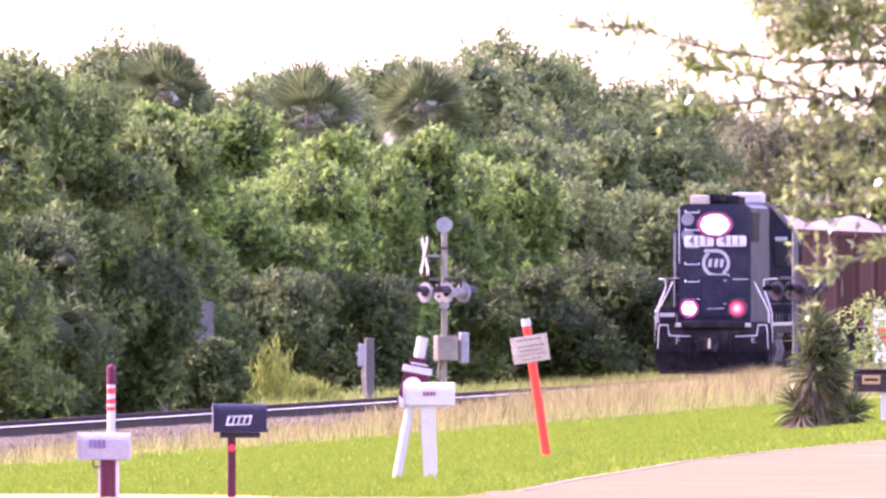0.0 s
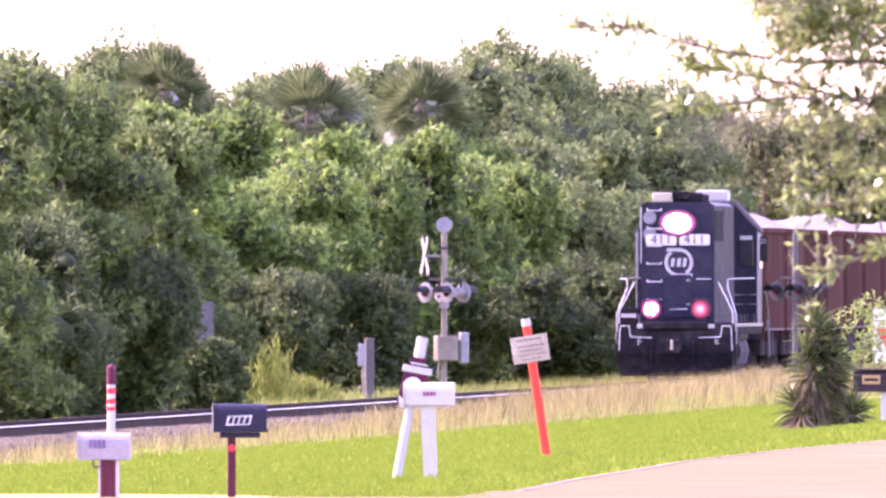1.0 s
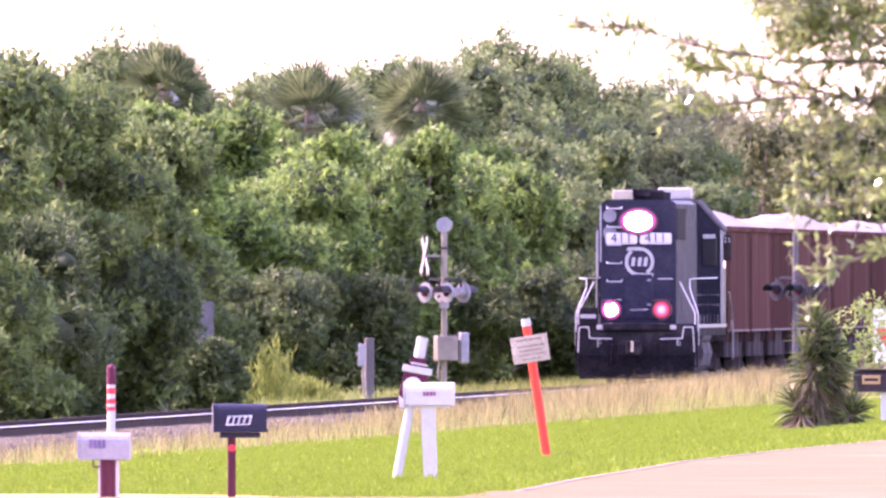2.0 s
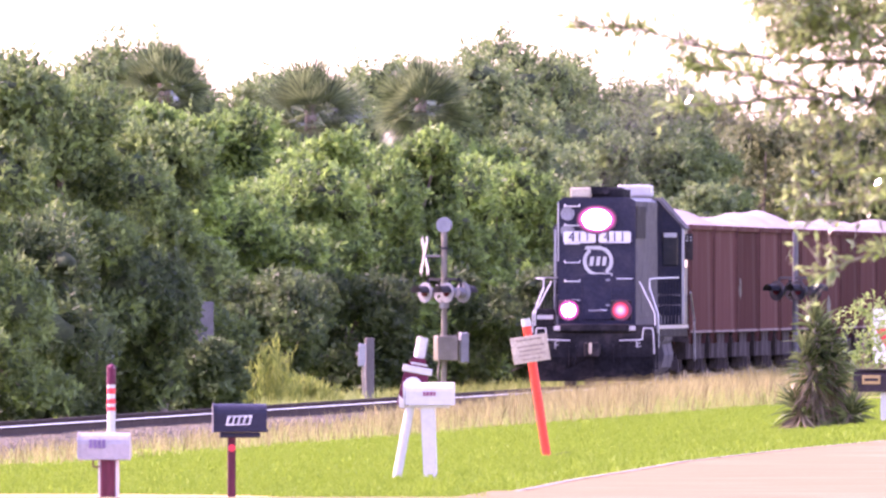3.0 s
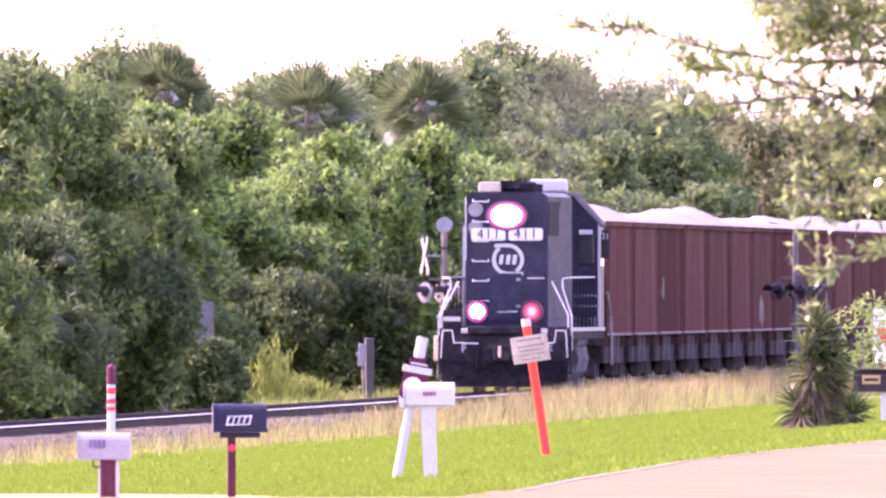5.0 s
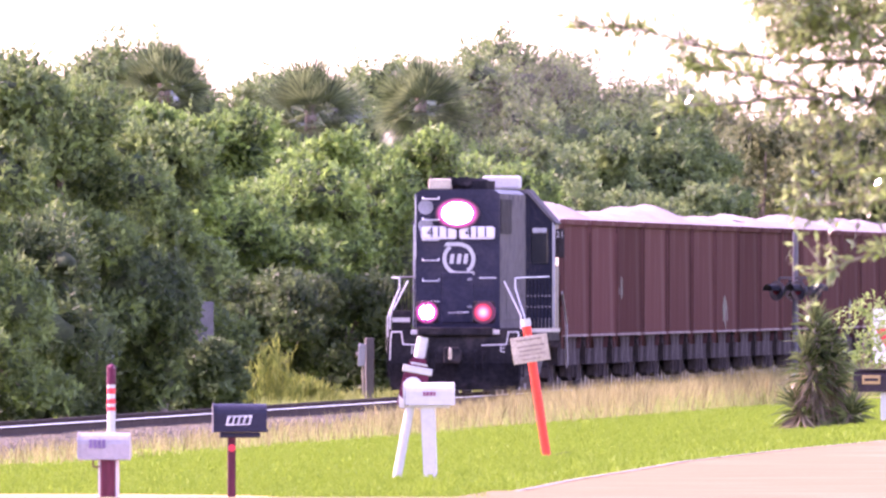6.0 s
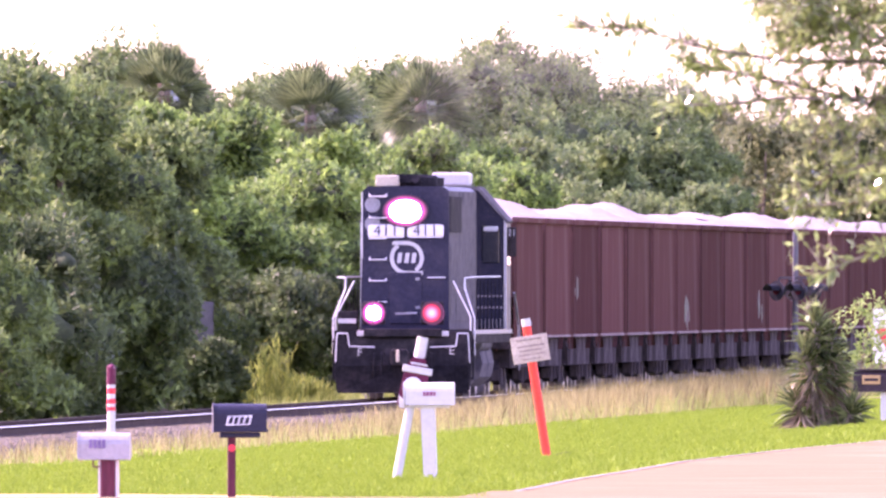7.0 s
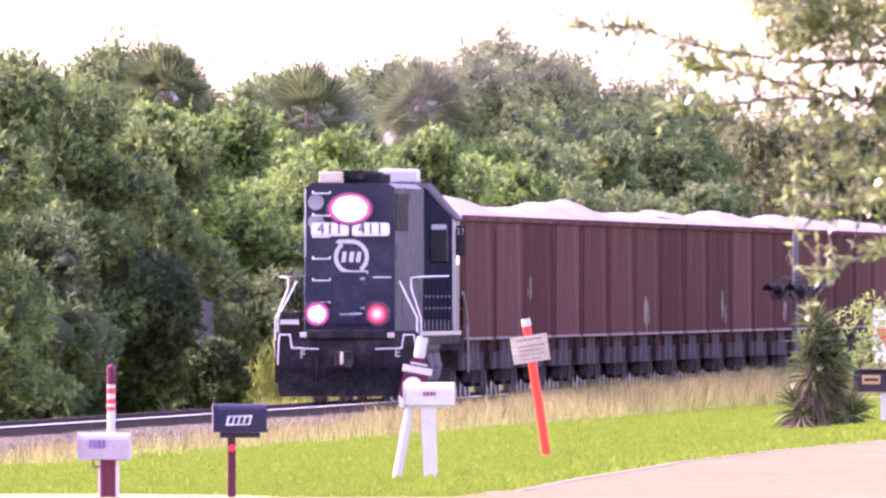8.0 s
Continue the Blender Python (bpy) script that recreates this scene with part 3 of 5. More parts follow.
    part("lamp", oval(0.34, 0.24, 0.02, -0.10), M_LAMP, head, "blazing white twin headlamp")
    for x, t in ((-0.42, "411"), (0.44, "411")):
        nb = part("number_board", boxed(x - 0.40, x + 0.40, F - 0.07, F, 3.50, 3.79, bevel=0.06), M_BOARD, L, "white lit number board")
        for k, ch in enumerate(t):
            written("digit", ch, 0.33, pose(x + (k - 1) * 0.19, F - 0.085, 3.645), M_INK, nb)
    # round emblem: a broken ring with two tails, and three plain strokes inside
    em = bmesh.new()
    R, T, n = 0.37, 0.085, 40
    for i in range(n):
        a0, a1 = 2 * math.pi * i / n, 2 * math.pi * (i + 1) / n
        mid = math.degrees((a0 + a1) / 2)
        if 92 < mid < 128 or 272 < mid < 308:
            continue
        q = [((R - T) * math.cos(a0), (R - T) * math.sin(a0)), (R * math.cos(a0), R * math.sin(a0)), (R * math.cos(a1), R * math.sin(a1)), ((R - T) * math.cos(a1), (R - T) * math.sin(a1))]
        prism(em, [(x + 0.03, z + 3.06) for x, z in q], F - 0.022, F - 0.004)
    prism(em, [(-0.30, 3.345), (0.03, 3.345), (0.03, 3.43), (-0.26, 3.43)], F - 0.022, F - 0.004)
    prism(em, [(0.03, 2.69), (0.38, 2.69), (0.38, 2.775), (0.03, 2.775)], F - 0.022, F - 0.004)
    logo = part("emblem", em, M_WHITE, L, "white broken ring emblem")
    for x in (-0.13, 0.03, 0.18):
        part("emblem_stroke", prism(bmesh.new(), [(x - 0.055, 2.95), (x + 0.035, 2.95), (x + 0.065, 3.17), (x - 0.025, 3.17)], F - 0.022, F - 0.004), M_WHITE, logo)
    # grab irons
    for z in (2.56, 3.02, 3.48, 3.93, 4.40):
        part("grab_iron", rail_run([(-0.78, F, z + 0.05), (-0.78, F - 0.09, z), (-0.42, F - 0.09, z), (-0.42, F, z + 0.05)], 0.016), M_HANDRAIL, L)
    for x0, x1, z in ((0.50, 0.86, 2.63), (-0.78, -0.42, 2.10), (0.0, 0.24, 1.86)):
        part("grab_iron", rail_run([(x0, F, z), (x0, F - 0.09, z), (x1, F - 0.09, z), (x1, F, z)], 0.016), M_HANDRAIL, L)
    for z in (3.80, 4.22):
        part("round_port", disc(bmesh.new(), 0.17, 0.03, Matrix.Translation((-0.72, F - 0.01, z)) @ FACE_Y, 20), M_STEEL, L, "dark round cover plate")
    # platform, pilot, steps
    part("frame", boxed(-1.5, 1.5, 0.0, 17.2, 1.20, 1.48, bevel=0.02), M_BLACK, L)
    part("walkway_edge", boxed(1.5, 1.53, 0.2, 17.0, 1.40, 1.49), M_STEEL, L)
    pl = prism(bmesh.new(), [(-1.45, 0.18), (1.45, 0.18), (1.5, 0.9), (1.5, 1.3), (-1.5, 1.3), (-1.5, 0.9)], -0.05, 0.12)
    part("pilot", pl, M_BLACK, L)
    plow = bmesh.new()
    for s in (-1, 1):
        v = [plow.verts.new(c) for c in ((0, -0.55, 0.12), (s * 1.42, -0.12, 0.12), (s * 1.42, -0.08, 0.72), (0, -0.3, 0.72))]
        plow.faces.new(v if s > 0 else v[::-1])
    bmesh.ops.solidify(plow, geom=plow.faces[:], thickness=0.03)
    part("snow_plow", plow, M_BLACK, L, "dark grimy pilot plate")
    part("anticlimber", boxed(-0.85, 0.85, -0.16, 0.0, 1.34, 1.52, bevel=0.03), M_BLACK, L)
    cp = bmesh.new()
    box(cp, -0.16, 0.16, -0.75, 0.0, 0.78, 1.02, 0.04)
    box(cp, -0.22, 0.14, -0.92, -0.6, 0.72, 1.08, 0.05)
    part("coupler", cp, M_BLACK, L)
    for x in (-0.62, -0.45, 0.45, 0.62):
        part("air_hose", rail_run([(x, -0.05, 1.0), (x, -0.22, 0.95), (x * 1.02, -0.28, 0.6), (x * 1.05, -0.2, 0.42)], 0.022), M_BLACK, L)
    part("glad_hand", boxed(-0.10, -0.03, -0.98, -0.90, 0.80, 1.06, bevel=0.02), M_BELL, L, "pale brass hose end")
    for s in (-1, 1):
        stp = bmesh.new()
        for i, z in enumerate((0.42, 0.78, 1.14)):
            box(stp, min(s * 1.0, s * 1.5), max(s * 1.0, s * 1.5), 0.02, 0.34, z, z + 0.04)
        box(stp, min(s * 0.96, s * 1.0), max(s * 0.96, s * 1.0), 0.02, 0.36, 0.4, 1.3)
        box(stp, min(s * 1.5, s * 1.54), max(s * 1.5, s * 1.54), 0.1, 0.36, 0.4, 1.3)
        part("steps", stp, M_BLACK, L)
        part("step_edge", boxed(min(s * 0.62, s * 1.0), max(s * 0.62, s * 1.0), -0.12, -0.06, 1.36, 1.47, bevel=0.02), M_WHITE, L, "white painted step edge")
        part("cut_lever", rail_run([(s * 0.6, -0.2, 1.12), (s * 1.16, -0.2, 1.14), (s * 1.2, -0.2, 1.42), (s * 1.42, -0.2, 1.42), (s * 1.44, -0.2, 1.25), (s * 1.46, -0.16, 0.80)], 0.015), M_HANDRAIL, L)
        handrail(L, [(s * 1.08, 0.3, 2.56), (s * 1.47, 0.1, 1.78), (s * 1.47, 0.1, 0.92)])
        handrail(L, [(s * 1.30, 0.9, 2.62), (s * 1.30, 0.9, 2.40), (s * 1.54, 0.36, 1.75), (s * 1.54, 0.36, 0.96)])
        handrail(L, [(s * 1.30, 0.9, 2.62), (s * 1.48, 1.0, 2.64), (s * 1.48, 12.6, 2.66)])
        for i in range(7):
            y = 2.4 + i * 1.65
            part("stanchion", rod(bmesh.new(), (s * 1.48, y, 1.49), (s * 1.48, y, 2.65), 0.014, seg=6), M_BLACK, L)
        # ditch lights; an added red disc turns before each lamp to imitate flashing
        dl = part("ditch_light", boxed(s * 0.64 - 0.25, s * 0.64 + 0.25, 0.012, 0.16, 1.61, 2.11, bevel=0.05), M_BLACK, L)
        # pink ring is this lamp's glare, painted as emission
        part("reflector", disc(bmesh.new(), 0.265, 0.03, FACE_Y, 24), M_DITCHGLARE, dl, "oversized reflector glowing pink as painted lamp glare").location = (s * 0.64, -0.005, 1.86)
        part("bulb", disc(bmesh.new(), 0.155, 0.04, Matrix.Translation((s * 0.64, -0.03, 1.86)) @ FACE_Y, 24), M_DITCH, dl, "bright pinkish white lamp")
    part("white_stripe", boxed(-1.42, -1.02, -0.02, 0.0, 1.64, 1.74), M_WHITE, L)
    part("end_panel", boxed(-1.42, -0.98, 0.0, 0.06, 1.48, 1.9, bevel=0.02), M_BLACK, L)
    part("chain_plate", boxed(-0.16, 0.18, -0.03, 0.0, 1.83, 1.87), M_STEEL, L)
    written("letter", "F", 0.26, pose(-0.94, -0.066, 1.0), M_WHITE, L)
    written("letter", "E", 0.26, pose(1.06, -0.066, 1.04), M_WHITE, L)
    # cab at the far end of the hood
    cb = part("cab", prism(bmesh.new(), [(-1.6, DECK), (1.6, DECK), (1.6, 3.92), (0.98, 4.60), (-0.98, 4.60), (-1.6, 3.92)], 12.72, 14.9), M_BLUE, L)
    # pale roof edge: sunlight on the cab roof put into its colour
    part("cab_roof", prism(bmesh.new(), [(-1.66, 3.88), (-1.62, 3.84), (-0.98, 4.56), (0.98, 4.56), (1.62, 3.84), (1.66, 3.88), (1.0, 4.65), (-1.0, 4.65)], 12.66, 15.0), M_PALEGREY, cb, "roof edge coloured pale as if sunlit")
    for s in (-1, 1):
        part("window", boxed(s * 1.27 - 0.20, s * 1.27 + 0.20, 12.69, 12.73, 2.95, 3.78, bevel=0.03), M_GLASS, cb)
        # pale strip added for the bright view through the cab window
        part("see_through_strip", boxed(s * 1.27 - 0.16, s * 1.27 + 0.16, 12.67, 12.69, 3.66, 3.77, bevel=0.02), M_HANDRAIL, cb, "pale strip standing for the view through the window")
        part("side_window", boxed(s * 1.6 - 0.015, s * 1.6 + 0.015, 13.1, 14.5, 2.9, 3.65, bevel=0.01), M_GLASS, cb)
        part("corner_post", boxed(min(s * 1.56, s * 1.62), max(s * 1.56, s * 1.62), 12.67, 12.73, 1.5, 3.9), M_WHITE, cb, "white painted corner post")
        for z in (1.95, 2.2):
            for i in range(7):
                x = s * 1.25 - 0.26 + i * 0.085
                part("vent_slot", boxed(x - 0.02, x + 0.02, 12.70, 12.72, z, z + 0.05), M_STEEL, cb)
        for i in range(9):
            x = s * 1.25 - 0.365 + i * 0.085
            part("guard_bar", boxed(x - 0.015, x + 0.015, 12.66, 12.70, 1.5, 1.72), M_STEEL, cb)
        part("rear_ladder", rail_run([(s * 1.66, 15.2, 2.3), (s * 1.70, 16.4, 1.6), (s * 1.70, 16.6, 0.6)], 0.03), M_STEEL, L)
        if s < 0:
            continue
        mirror = boxed(s * 1.72 - 0.10, s * 1.72 + 0.10, 13.0, 13.1, 3.1, 3.75, bevel=0.02)
        wd = part("wind_deflector", mirror, M_UNDER, cb)
        written("digits", "21", 0.20, pose(1.72, 12.99, 3.62), M_WHITE, wd)
    part("short_hood", boxed(-HW, HW, 14.92, 16.4, DECK, 3.1, bevel=0.05), M_BLUE, L)
    part("fuel_tank", prism(bmesh.new(), [(-1.35, 0.45), (-1.12, 0.24), (1.12, 0.24), (1.35, 0.45), (1.42, 0.75), (1.35, 1.05), (1.2, 1.16), (-1.2, 1.16), (-1.35, 1.05), (-1.42, 0.75)], 6.0, 11.2), M_PALEGREY, L, "dust-covered rounded fuel tank")
    for s in (-1, 1):
        part("air_reservoir", rod(bmesh.new(), (s * 1.28, 5.0, 1.2), (s * 1.28, 9.6, 1.2), 0.19, seg=18), M_PALEGREY, L)
    bogie(L, 3.4, 1.37, 0.51)
    bogie(L, 13.6, 1.37, 0.51)
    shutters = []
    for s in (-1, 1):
        # the lamps have no shutter; this disc is added so they seem to flash
        sh = part("added_red_shutter", disc(bmesh.new(), 0.25, 0.012, FACE_Y, 24), M_RED, L, "red glowing disc added to dim the flashing lamp")
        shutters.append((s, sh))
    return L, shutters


def hopper():
    """Open-top hopper car; origin on the rails at its front coupler."""
    H = thing("hopper_car", "brown open hopper wagon heaped with pale crushed stone", "hopper wagon", pose(0, 0, 0), "hopper wagons of the train")
    LEN, W, T = 13.4, 1.52, 3.92
    bm = bmesh.new()
    for s in (-1, 1):      # side sheets
        box(bm, min(s * (W - 0.04), s * W), max(s * (W - 0.04), s * W), 0.7, LEN - 0.7, 1.30, T)
    for y in (0.7, LEN - 0.74):
        box(bm, -W + 0.04, W - 0.04, y, y + 0.04, 2.2, T)
    for s, y in ((1, 0.74), (-1, LEN - 0.74)):      # slope sheets
        v = [bm.verts.new(c) for c in ((-W + 0.05, y, 2.25), (W - 0.05, y, 2.25), (W - 0.05, y + s * 2.6, 1.0), (-W + 0.05, y + s * 2.6, 1.0))]
        bm.faces.new(v)
    body = part("body", bm, M_HOPPER, H)
    for s in (-1, 1):
        part("top_chord", boxed(s * W - 0.07, s * W + 0.07, 0.66, LEN - 0.66, T - 0.06, T + 0.07, bevel=0.015), M_HOPPER, body)
        part("side_sill", boxed(s * W - 0.05, s * W + 0.03, 0.66, LEN - 0.66, 1.27, 1.33, bevel=0.015), M_SILL, body, "pale streaked side sill")
        for i in range(2):
            y = 0.8 + i * (LEN - 1.6)
            part("side_post", boxed(s * (W + 0.01) - 0.02, s * (W + 0.01) + 0.02, y - 0.07, y + 0.07, 1.34, T - 0.06, bevel=0.01), M_HOPPER, body)
    for y, s in ((0.66, 1), (LEN - 0.66, 1), (0.66, -1), (LEN - 0.66, -1)):
        lad = bmesh.new()
        rod(lad, (s * 1.50, y, 1.0), (s * 1.50, y, 3.7), 0.02, seg=6), rod(lad, (s * 1.1, y, 1.0), (s * 1.1, y, 3.7), 0.02, seg=6)
        for i in range(7):
            rod(lad, (s * 1.1, y, 1.15 + i * 0.4), (s * 1.5, y, 1.15 + i * 0.4), 0.014, seg=6)
        part("ladder", lad, M_HOPPER, H)
    part("hopper_bay", boxed(-W + 0.16, W - 0.16, 1.3, LEN - 1.3, 0.62, 1.29), M_UNDER, H, "dusty grey discharge bay")
    part("centre_sill", boxed(-0.2, 0.2, 0.1, LEN - 0.1, 0.72, 1.05), M_UNDER, H)
    part("end_platform", boxed(-1.45, 1.45, 0.45, 1.2, 1.05, 1.18), M_UNDER, H)
    part("end_platform", boxed(-1.45, 1.45, LEN - 1.2, LEN - 0.45, 1.05, 1.18), M_UNDER, H)
    for y in (3.6, 5.6, 7.8, 9.8):
        ch = bmesh.new()
        bmesh.ops.create_cone(ch, cap_ends=True, segments=4, radius1=0.55, radius2=1.5, depth=0.75, matrix=Matrix.Translation((0, y, 0.68)) @ pose(0, 0, 0, 0, 0, 45))
        part("discharge_chute", ch, M_UNDER, H, "dusty discharge hopper")
    part("brake_cylinder", rod(bmesh.new(), (1.05, 1.3, 1.5), (1.05, 2.1, 1.5), 0.18, seg=14), M_UNDER, H)
    bogie(H, 1.9, 0.89, 0.46)
    bogie(H, LEN - 1.9, 0.89, 0.46)
    for y in (0.0, LEN):
        part("coupler", boxed(-0.13, 0.13, y - 0.35, y + 0.35, 0.76, 1.02, bevel=0.04), M_STEEL, H)
    return H


def worn_patch(parent, y0, y1, z0, z1, seed):
    """A ragged pale patch of old paint on the side sheet."""
    rng = np.random.default_rng(seed)
    bm = bmesh.new()
    n = 14
    ring = []
    for i in range(n):
        a = 2 * math.pi * i / n
        k = rng.uniform(0.6, 1.0)
        ring.append((1.526, (y0 + y1) / 2 + (y1 - y0) / 2 * k * math.cos(a), (z0 + z1) / 2 + (z1 - z0) / 2 * k * math.sin(a)))
    f = bm.faces.new([bm.verts.new(c) for c in ring])
    r = bmesh.ops.extrude_face_region(bm, geom=[f])
    for v in r["geom"]:
        if isinstance(v, bmesh.types.BMVert):
            v.co.x += 0.004
    bmesh.ops.recalc_face_normals(bm, faces=bm.faces)
    part("paint_patch", bm, M_PATCH, parent, "ragged pale patch of worn paint")


def heap(parent, seed):
    """The load: two or three uneven heaps of stone."""
    rng = np.random.default_rng(seed)
    ny, nx = 40, 12
    peaks = [(rng.uniform(2.2, 4.8), rng.uniform(0.08, 0.30)), (rng.uniform(8.2, 11.0), rng.uniform(0.08, 0.30)), (rng.uniform(5.5, 7.8), rng.uniform(0.0, 0.2))]
    v = []
    for j in range(ny + 1):
        y = 0.76 + (13.4 - 1.52) * j / ny
        for i in range(nx + 1):
            x = -1.46 + 2.92 * i / nx
            z = 3.86 + sum(h * math.exp(-((y - c) / 2.4) ** 2 - (x / 0.95) ** 2) for c, h in peaks) + 0.22 * (1 - (x / 1.46) ** 2)
            v.append((x, y, z + 0.05 * noise.noise(Vector((x * 2, y * 2, seed)))))
    fc = [(j * (nx + 1) + i, j * (nx + 1) + i + 1, (j + 1) * (nx + 1) + i + 1, (j + 1) * (nx + 1) + i) for j in range(ny) for i in range(nx)]
    ob = raw("stone_load", v, fc, M_GRAVEL, parent, smooth=True)
    tagged(ob, "pale crushed stone heaped above the sides")


# ---------------- crossing equipment beside the track ----------------
def crossing_signal(m, label, bell=True):
    """Flashing-light crossing signal; its road runs along local y."""
    S = thing("crossing_signal", label, "crossing signal", m, "level crossing signals")
    part("mast", rod(bmesh.new(), (0, 0, 0), (0, 0, 4.15), 0.075, seg=14), M_ALU if bell else M_SIGGREY, S)
    part("base", rod(bmesh.new(), (0, 0, 0), (0, 0, 0.35), 0.22, 0.14, 12), M_ALU, S)
    if bell:
        b = bmesh.new()
        disc(b, 0.19, 0.14, Matrix.Translation((0, 0, 4.32)) @ pose(0, 0, 0, 90, 0, 70), 20)
        rod(b, (0, 0, 4.1), (0, 0, 4.25), 0.05)
        part("bell", b, M_BOXGREY, S, "round grey warning bell")
    for a in (45, -45) if bell else ():
        bl = boxed(-0.61, 0.61, -0.012, 0.012, -0.085, 0.085)
        bl.transform(Matrix.Translation((0, -0.50 + (0.026 if a > 0 else 0), 3.55)) @ pose(0, 0, 0, 0, a, 0))
        part("crossbuck_blade", bl, M_CROSS, S, "white crossbuck blade")
    if bell:
        part("crossbuck_bracket", rod(bmesh.new(), (0, -0.5, 3.55), (0, 0, 3.55), 0.03), M_ALU, S)
    part("cross_arm", boxed(-0.5, 0.5, -0.05, 0.05, 2.95, 3.02), M_FRAMEBLACK, S)
    for s in (-1, 1):
        for d in (-1, 1):
            u = bmesh.new()
            M = Matrix.Translation((s * 0.38, d * 0.28, 2.66)) @ FACE_Y
            disc(u, 0.25, 0.03, M, 20)
            disc(u, 0.13, 0.22, Matrix.Translation((0, -d * 0.1, 0)) @ M, 14)
            li = part("light_unit", u, M_FRAMEBLACK if not bell else M_BOXGREY, S, "round flashing-light unit")
            hd = bmesh.new()
            for i in range(9):
                a0, a1 = math.pi * i / 9, math.pi * (i + 1) / 9
                y0, y1 = d * 0.29, d * 0.62
                q = [hd.verts.new((s * 0.38 + 0.17 * math.cos(a), y, 2.66 + 0.17 * math.sin(a))) for a, y in ((a0, y0), (a1, y0), (a1, y1), (a0, y1))]
                hd.faces.new(q)
            bmesh.ops.solidify(hd, geom=hd.faces[:], thickness=0.012)
            part("visor", hd, M_FRAMEBLACK if not bell else M_SIGGREY, li)
            part("lens", disc(bmesh.new(), 0.105, 0.02, Matrix.Translation((s * 0.38, d * 0.31, 2.66)) @ FACE_Y, 16), M_LENS, li, "unlit red lens")
            part("hanger", rod(bmesh.new(), (s * 0.38, d * 0.2, 2.98), (s * 0.38, d * 0.2, 2.75), 0.03), M_FRAMEBLACK, li)
    for ob in S.children:
        if ob.name.startswith(("light_unit", "cross_arm")):
            ob.matrix_local = pose(0, 0, 0, 0, 0, 34)
    if bell:
        g = part("gate_box", boxed(-0.27, 0.27, -0.22, 0.30, 0.98, 1.60, bevel=0.03), M_ALU, S, "grey gate mechanism box")
        part("gate_arm_hub", boxed(-0.16, 0.16, 0.38, 0.60, 0.92, 1.68, bevel=0.04), M_BOXGREY, S)
        part("box_door", boxed(-0.30, -0.27, -0.18, 0.26, 1.04, 1.54, bevel=0.01), M_ALU, g)
        part("conduit", rail_run([(0.0, -0.12, 1.0), (0.0, -0.16, 0.6), (0.0, -0.05, 0.3), (0, -0.02, 0.0)], 0.03), M_ALU, S)
        part("collar", rod(bmesh.new(), (0, 0, 3.72), (0, 0, 3.78), 0.1, seg=12), M_FRAMEBLACK, S)
        part("collar", rod(bmesh.new(), (0, 0, 2.28), (0, 0, 2.42), 0.12, seg=12), M_BOXGREY, S)
    return S


def trackside():
    crossing_signal(pose(0.03, 806, -1.05, 0, 0, -79), "aluminium crossing signal with crossbuck, bell and gate box")
    crossing_signal(pose(8.84, 822, ground_z(8.84, 822) + 0.02, 0, 0, -78), "dark flashing-light crossing signal beside the hedge", bell=False)
    p = thing("timber_post", "weathered grey timber post beside the track", "post", pose(-1.73, 772, -1.07, 0, 0, 10))
    part("post", boxed(-0.10, 0.10, -0.10, 0.10, 0, 1.62, bevel=0.02), M_POLE, p)
    q = thing("meter_post", "pale metal post with a small meter box", "utility post", pose(-1.94, 771, -1.07, 0, 2, 0))
    part("pole", rod(bmesh.new(), (0.08, 0, 0), (0, 0, 1.45), 0.04, seg=10), M_ALU, q)
    part("meter_box", boxed(-0.10, 0.08, -0.12, 0.06, 0.95, 1.48, bevel=0.02), M_BOXGREY, q, "grey sheet metal box")
    part("knob", rod(bmesh.new(), (-0.16, 0, 1.22), (-0.10, 0, 1.22), 0.06, seg=10), M_ALU, q)
    c = thing("relay_cabinet", "grey relay cabinet on a post among the trees", "cabinet", pose(-5.31, 722, -1.05, 0, 0, 20))
    part("body", boxed(-0.2, 0.2, -0.22, 0.22, 1.55, 2.47, bevel=0.02), M_SIGGREY, c)
    part("door", boxed(-0.16, 0.16, -0.245, -0.22, 1.6, 2.42, bevel=0.01), M_SIGGREY, c)
    part("post", rod(bmesh.new(), (0.05, 0, 0), (0.05, 0, 1.56), 0.045, seg=10), M_SIGGREY, c)


# ---------------- things along the road ----------------
def mailbox_body(length, height, depth, arch=0.5):
    """Arched box lying along x, flat floor at z 0."""
    pts = [(-depth / 2, 0), (depth / 2, 0)]
    for i in range(9):
        a = math.pi * i / 8
        pts.append((depth / 2 * math.cos(a), height * (1 - arch) + height * arch * math.sin(a)))
    bm = prism(bmesh.new(), pts, -length / 2, length / 2)
    bm.transform(pose(0, 0, 0, 0, 0, -90))
    return bm


def number_bars(parent, x, z, y, w, h, n, material, lean=0.0):
    for i in range(n):
        cx = x - w / 2 + w * (i + 0.5) / n
        bw = w / n * 0.36
        part("number_bar", prism(bmesh.new(), [(cx - bw - lean, z - h / 2), (cx + bw - lean, z - h / 2), (cx + bw + lean, z + h / 2), (cx - bw + lean, z + h / 2)], y - 0.004, y), material, parent)


